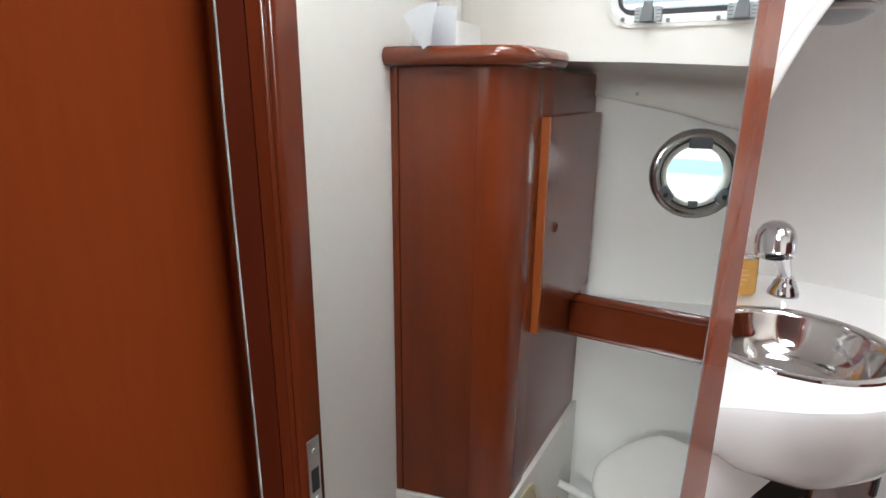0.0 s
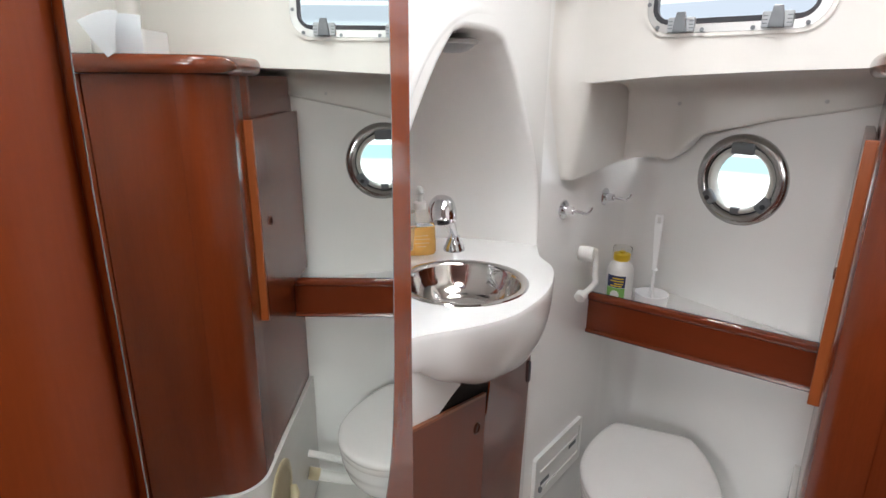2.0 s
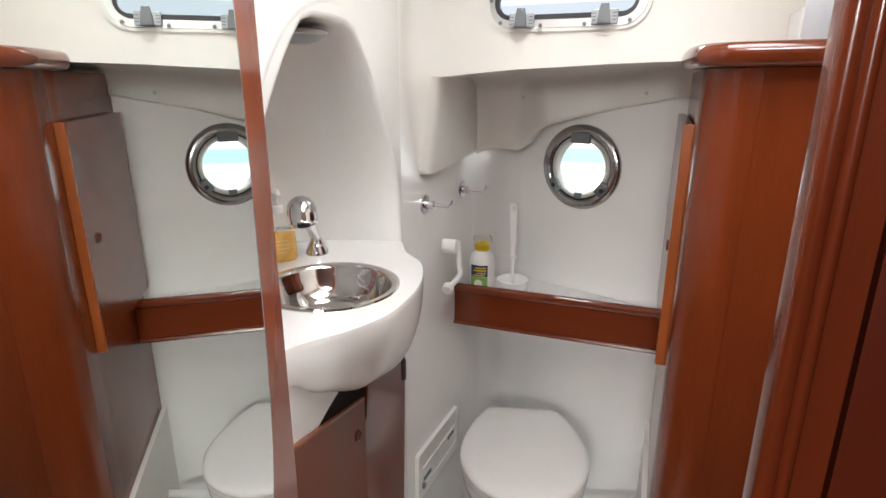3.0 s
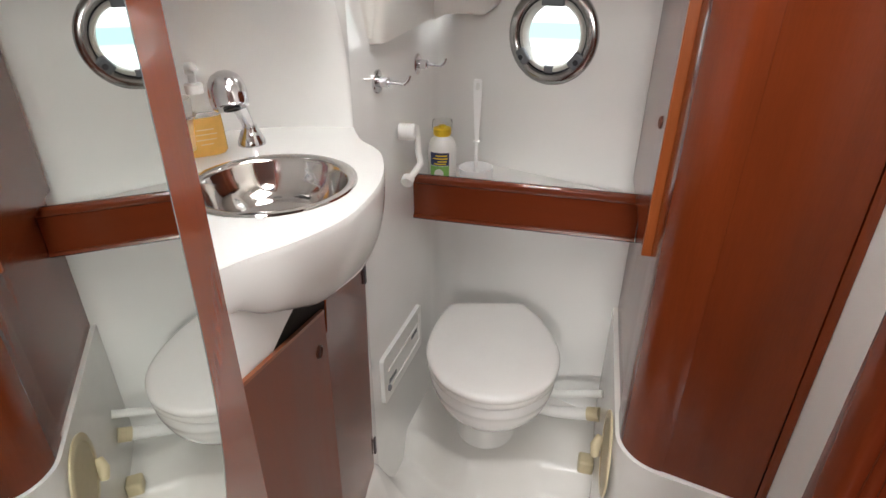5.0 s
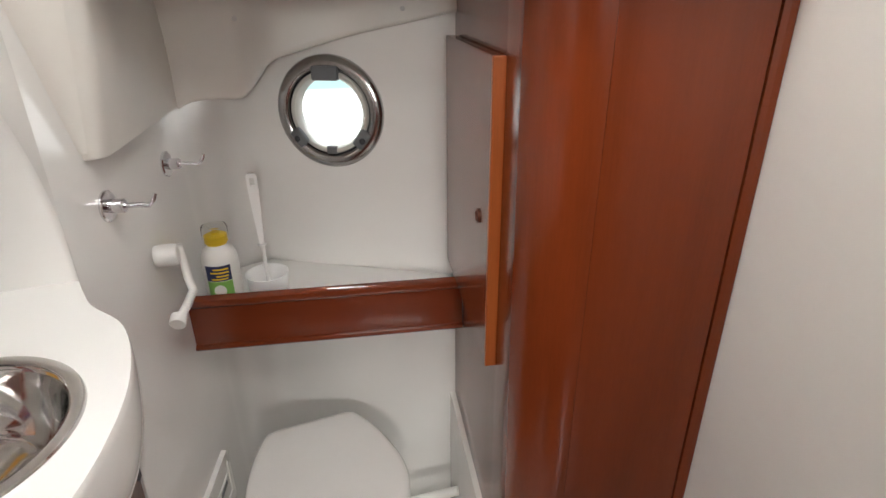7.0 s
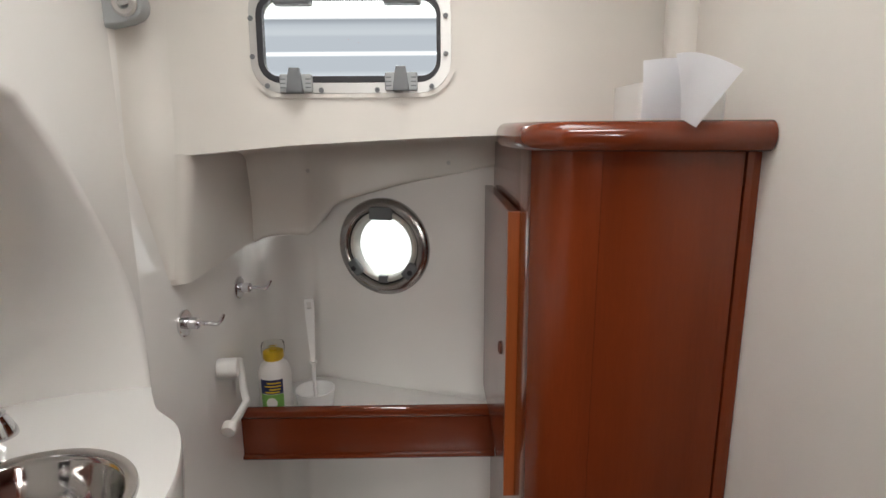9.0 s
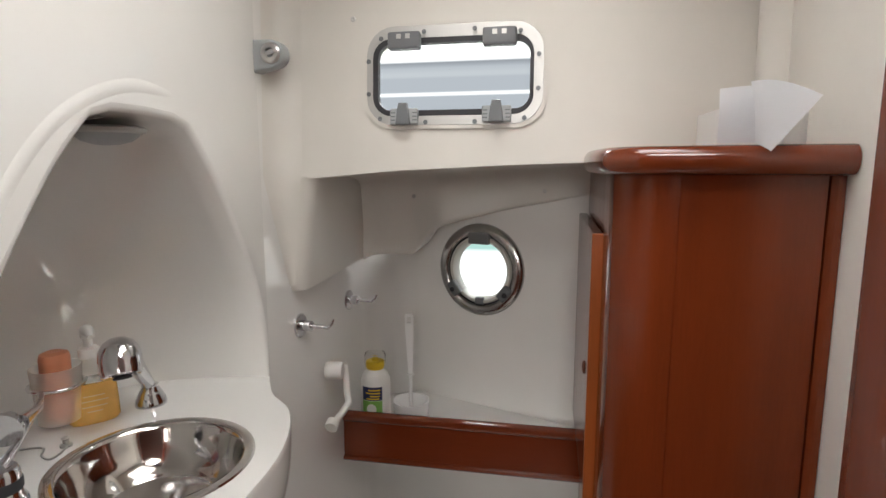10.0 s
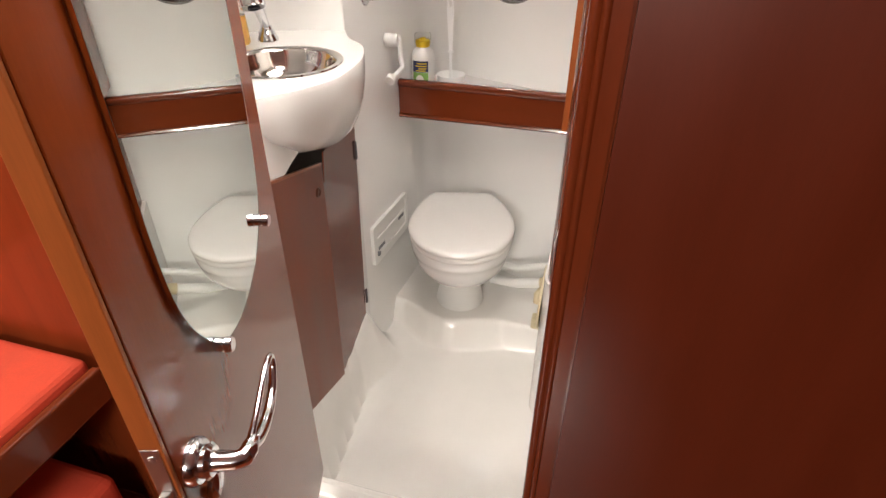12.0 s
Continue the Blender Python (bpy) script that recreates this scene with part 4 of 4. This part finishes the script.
def robe_hook(x, y, z):
    h = thing("robe_hook", (x, y, z), "small chrome robe hook with a round plate", "hook", "hooks on the wall")
    m = frame_of((x, y, z), (1, -0.06, 0))
    h.matrix_world = Matrix.Translation((x, y, z))
    def add(name, bm, sm=50):
        bm.transform(m)
        under(part(name, bm, CHROME, None, "", sm), h)
    add("plate", lathe([(0.0250, 0), (0.0250, 0.003), (0.023, 0.005), (0.011, 0.006), (0.011, 0.026), (0.0095, 0.028)], 36), 35)
    add("arm", tube([(0, 0, 0.018), (0, 0, 0.048), (0.002, -0.002, 0.062), (0.004, 0.006, 0.070), (0.006, 0.016, 0.074)], [0.0045, 0.004, 0.004, 0.0037, 0.0032], 12))
    return h


robe_hook(1.213, 0.4800, 1.109)
robe_hook(1.459, 0.4640, 1.106)

# ---- paper holder ----
tp = thing("paper_holder", (1.33, 0.472, 0.93), "white plastic toilet paper holder arm", "bathroom accessory")
bm = lathe([(0.018, 0.0), (0.0195, 0.002), (0.0205, 0.01), (0.0205, 0.036), (0.018, 0.040)], 32, Matrix.Translation((1.318, 0.470, 0.972)) @ pose(0, 0, 0, 90, 0, 8))
under(part("boss", bm, WHITEP, smooth=40), tp)
under(part("arm", tube([(1.325, 0.442, 0.986), (1.345, 0.434, 0.978), (1.347, 0.432, 0.95), (1.344, 0.430, 0.913), (1.325, 0.419, 0.893), (1.285, 0.421, 0.885), (1.236, 0.425, 0.880)], [0.006, 0.007, 0.007, 0.008, 0.008, 0.008, 0.008], 14), WHITEP, smooth=60), tp)
under(part("foot", lathe([(0.013, -0.008), (0.0145, -0.006), (0.0145, 0.010), (0.012, 0.012)], 24, Matrix.Translation((1.236, 0.425, 0.880)) @ pose(0, 0, 0, 0, 70)), WHITEP, smooth=40), tp)

# ---- cleaner bottle ----
bt = thing("cleaner_bottle", (1.492, 0.407, 0.7855), "white cleaner bottle with a yellow cap and navy label", "bottle")
BM = Matrix.Translation((1.492, 0.407, 0.7855)) @ pose(0, 0, 0, 0, 0, -75)
prof_b = [(0.034, 0.0), (0.0385, 0.004), (0.0385, 0.025), (0.0372, 0.028), (0.0385, 0.031), (0.0385, 0.050), (0.0372, 0.053), (0.0385, 0.056), (0.0385, 0.092), (0.0375, 0.105), (0.032, 0.120), (0.022, 0.129), (0.020, 0.134)]
under(part("body", lathe(prof_b, 40, BM), WHITEP, smooth=50), bt)
capb = [(0.0215, 0.133), (0.0225, 0.135), (0.0225, 0.152), (0.020, 0.154), (0.009, 0.1545), (0.0085, 0.160)]
under(part("cap", lathe(capb, 36, BM), YELLOW, smooth=40), bt)
under(part("over_cap", lathe([(0.027, 0.140), (0.027, 0.170), (0.025, 0.174), (0.0005, 0.1745)], 36, BM, cap=False), CLEAR, None, "clear over-cap", 40), bt)


def curved(r, a0, a1, z0, z1, name, mat, label=""):
    n = 14
    bm = loft([[BM @ Vector((r * math.cos(radians(a0 + (a1 - a0) * k / n)), r * math.sin(radians(a0 + (a1 - a0) * k / n)), z)) for k in range(n + 1)] for z in (z0, z1)], closed=False, caps=False)
    under(part(name, bm, mat, None, label, 60), bt)


curved(0.0387, -145, -62, 0.058, 0.094, "label", NAVY, "navy upper label")
curved(0.0388, -145, -62, 0.012, 0.057, "label", GREEN, "green lower label")
for z, a0, a1 in ((0.084, -118, -70), (0.076, -128, -70), (0.068, -110, -72), (0.061, -126, -75)):
    curved(0.0390, a0, a1, z, z + 0.0035, "label_bar", YELLOW)
bm = lathe([(0.013, 0), (0.013, 0.0004), (0.009, 0.0006)], 24, BM @ pose(0, 0, 0, 0, 0, -104) @ Matrix.Translation((0.0388, 0, 0.036)) @ pose(0, 0, 0, 0, 90))
under(part("label_disc", bm, WHITEP), bt)

# ---- toilet brush ----
br = thing("toilet_brush", (1.508, 0.315, 0.7855), "white toilet brush standing in its white holder", "toilet brush")
under(part("holder", lathe([(0.040, 0.0), (0.042, 0.002), (0.047, 0.042), (0.048, 0.046), (0.045, 0.046), (0.041, 0.010)], 40, Matrix.Translation((1.508, 0.315, 0.7855)), cap=False), BRIGHTP, smooth=50), br)
under(part("stem", tube([(1.506, 0.314, 0.792), (1.500, 0.314, 0.86), (1.494, 0.313, 0.908)], 0.0045, 12), BRIGHTP, smooth=60), br)
under(part("collar", lathe([(0.009, 0), (0.010, 0.001), (0.009, 0.003)], 20, Matrix.Translation((1.494, 0.313, 0.906))), BRIGHTP), br)
hm = frame_of((1.494, 0.313, 0.908), (0.1, -1, 0), (-0.095, 0, 1))
under(part("handle", plate_with_hole([(-0.0045, 0), (0.0045, 0), (0.0075, 0.06), (0.0105, 0.13), (0.0105, 0.160), (0.008, 0.165), (-0.008, 0.165), (-0.0105, 0.160), (-0.0105, 0.13), (-0.0075, 0.06)], [[(-0.005, 0.140), (0.005, 0.140), (0.005, 0.157), (-0.005, 0.157)]], 0.007, hm @ Matrix.Translation((0, 0, 0.0035))), BRIGHTP, None, "flat handle with a slot at its tip"), br)

# ---- access panel in the side wall ----
ap = thing("access_panel", (1.29, 0.475, 0.35), "white plastic fuse panel with dark catches", "panel")
AF = frame_of((1.135, 0.4845, 0.262), (1, -0.062, 0))


def on_ap(name, bm, mat, label=""):
    bm.transform(AF)
    return under(part(name, bm, mat, None, label), ap)


on_ap("frame", plate_with_hole(round_rect(0, 0, 0.285, 0.150, 0.010), [round_rect(0.020, 0.030, 0.270, 0.128, 0.006)], 0.012, Matrix.Translation((0, 0, 0.0125))), WHITEP)
on_ap("cover", box(0.0205, 0.0305, 0.001, 0.2695, 0.1275, 0.010, 0.002), WHITEP)
on_ap("cover_ridge", box(0.03, 0.092, 0.0101, 0.26, 0.097, 0.014, 0.001), WHITEP)
on_ap("catch", box(0.035, 0.045, 0.0101, 0.085, 0.058, 0.012, 0.001), GREY, "dark catch slot")
on_ap("catch", box(0.205, 0.072, 0.0101, 0.250, 0.085, 0.012, 0.001), GREY, "dark catch slot")
on_ap("catch_knob", lathe([(0.009, 0.010), (0.009, 0.016), (0.007, 0.017)], 20, Matrix.Translation((0.030, 0.036, 0))), GREY, "dark round catch")

# ---- shower rail socket high on the wall ----
rk = thing("shower_bracket", (1.15, 0.50, 1.65), "grey plastic shower bracket with a chrome socket", "bracket")
RF = frame_of((1.118, 0.4905, 1.631), (0, -1, 0))
prof_k = [(0.0, -0.029), (0.0, 0.027), (0.034, 0.026)] + [(0.036 + 0.023 * math.cos(radians(a)), 0.003 + 0.023 * math.sin(radians(a))) for a in range(80, -80, -16)] + [(0.034, -0.021)]
bm = prism(prof_k, 0.0, 0.030, 0.004, 3)
bm.transform(RF)
under(part("body", bm, LGREY, smooth=40), rk)
under(part("socket", lathe([(0.0180, 0.0285), (0.0180, 0.0330), (0.0150, 0.0355), (0.0085, 0.0350), (0.0080, 0.0290)], 28, RF @ Matrix.Translation((0.036, 0.003, 0))), STEEL, smooth=40), rk)
under(part("peg", tube([RF @ Vector((0.036, 0.003, 0.029)), RF @ Vector((0.036, 0.003, 0.036)), RF @ Vector((0.048, 0.006, 0.040))], [0.006, 0.006, 0.004], 12), CHROME, smooth=50), rk)

# ---- tissues on the locker ----
ti = thing("tissue_box", (0.95, -0.285, 1.4645), "clear box of white paper tissues on the locker top", "tissue box")
under(part("box", prism(round_rect(0.905, -0.334, 1.015, -0.229, 0.012), 1.4645, 1.508), FROSTBOX, None, "frosted plastic box"), ti)


def sheet(name, pts, thick=0.0012):
    """A folded sheet with thickness from rows of points."""
    bm = loft(pts, closed=False, caps=False)
    r = bmesh.ops.solidify(bm, geom=bm.faces[:], thickness=thick)
    under(part(name, bm, PAPER, smooth=50), ti)


a = [Vector((0.902, -0.229 - 0.075 * k / 6, 1.466)) for k in range(7)]
sheet("tissue", [a, [p + Vector((-0.001 - 0.003 * (k % 2), 0.0, 0.035)) for k, p in enumerate(a)], [p + Vector((0.004, 0.0, 0.066 + 0.003 * math.sin(k * 0.5))) for k, p in enumerate(a)]])
rows_t = []
for j in range(6):
    t = j / 5
    row = []
    for k in range(9):
        s = k / 8
        lo = Vector((0.862, -0.259 - 0.018 * s, 1.4655 - 0.010 * s))
        hi = Vector((0.878 + 0.012 * math.sin(3.1 * s), -0.255 - 0.078 * s, 1.536 - 0.017 * s ** 1.8 + 0.006 * math.sin(math.pi * s)))
        row.append(lo.lerp(hi, t) + Vector((-0.006 * math.sin(math.pi * t) * (1 - s), 0, 0)))
    rows_t.append(row)
sheet("tissue", rows_t)

# ---- inspection plate, pipes and stop on the plinth ----
ip = thing("inspection_plate", (1.09, -0.108, 0.30), "yellowed round inspection plate on the white plinth", "hatch")
IM = Matrix.Translation((1.075, -0.1065, 0.305)) @ pose(0, 0, 0, -90)
under(part("plate", lathe([(0.100, 0.0), (0.100, 0.004), (0.094, 0.007), (0.080, 0.007), (0.078, 0.005), (0.0005, 0.005)], 56, IM, cap=False), CREAM, smooth=40), ip)
under(part("grip", tube([(1.155, -0.095, 0.275), (1.135, -0.085, 0.262), (1.12, -0.085, 0.245), (1.135, -0.09, 0.235)], [0.010, 0.014, 0.011, 0.009], 12), CREAM, smooth=60), ip)
pp = thing("waste_pipes", (1.40, -0.02, 0.14), "cream waste pipes running behind the toilet", "pipe")
under(part("pipe", tube([(1.44, 0.12, 0.070), (1.405, 0.02, 0.094), (1.385, -0.045, 0.122), (1.378, -0.075, 0.134)], 0.018, 18), WHITEP, smooth=60), pp)
under(part("pipe_end", tube([(1.378, -0.075, 0.134), (1.371, -0.1075, 0.146)], 0.021, 20), CREAM, None, "yellowed rubber pipe cuff", 60), pp)
under(part("pipe", tube([(1.47, 0.12, 0.125), (1.42, 0.02, 0.152), (1.395, -0.06, 0.195), (1.382, -0.1075, 0.216)], 0.012, 16), WHITEP, smooth=60), pp)
st = thing("pan_cleat", (1.29, -0.075, 0.003), "small yellowed plastic cleat by the plinth", "fitting")
under(part("body", box(1.268, -0.106, -0.001, 1.315, -0.062, 0.045, 0.008, 3), CREAM), st)

# ---- strike plate ----
sk = thing("strike_plate", (0.392, -0.1555, 0.89), "steel strike plate with screws in the door jamb", "lock")
under(part("plate", box(0.380, -0.1558, 0.845, 0.402, -0.1540, 0.945, 0.0006, 1), STEEL), sk)
under(part("latch_hole", box(0.384, -0.1545, 0.865, 0.398, -0.1535, 0.900), RUBBER), sk)
for z in (0.853, 0.927):
    under(part("screw", lathe([(0.004, 0), (0.0035, 0.0015), (0.0008, 0.001)], 12, Matrix.Translation((0.391, -0.154, z)) @ pose(0, 0, 0, -90)), STEEL), sk)

# ---- saloon seen past the door ----
se = thing("settee", (-0.5, 1.2, -0.15), "red fabric settee with a varnished wooden fascia", "sofa")
under(part("seat_cushion", box(-1.6, 0.855, 0.36, 0.36, 1.55, 0.455, 0.025, 4), CUSHION), se)
under(part("fascia", box(-1.6, 0.83, 0.33, 0.36, 0.853, 0.43, 0.006), WOODH), se)
under(part("base", box(-1.6, 1.30, -0.149, 0.36, 1.55, 0.329), WOOD), se)
under(part("back_cushion", box(-1.6, 1.45, 0.456, 0.36, 1.60, 0.95, 0.03, 4), CUSHION), se)
lc = thing("loose_cushion", (-0.2, 1.05, 0.0), "red seat cushion stowed on the sole beside the settee", "cushion")
under(part("pad", box(-0.9, 0.86, -0.149, 0.30, 1.28, 0.10, 0.03, 4), CUSHION), lc)
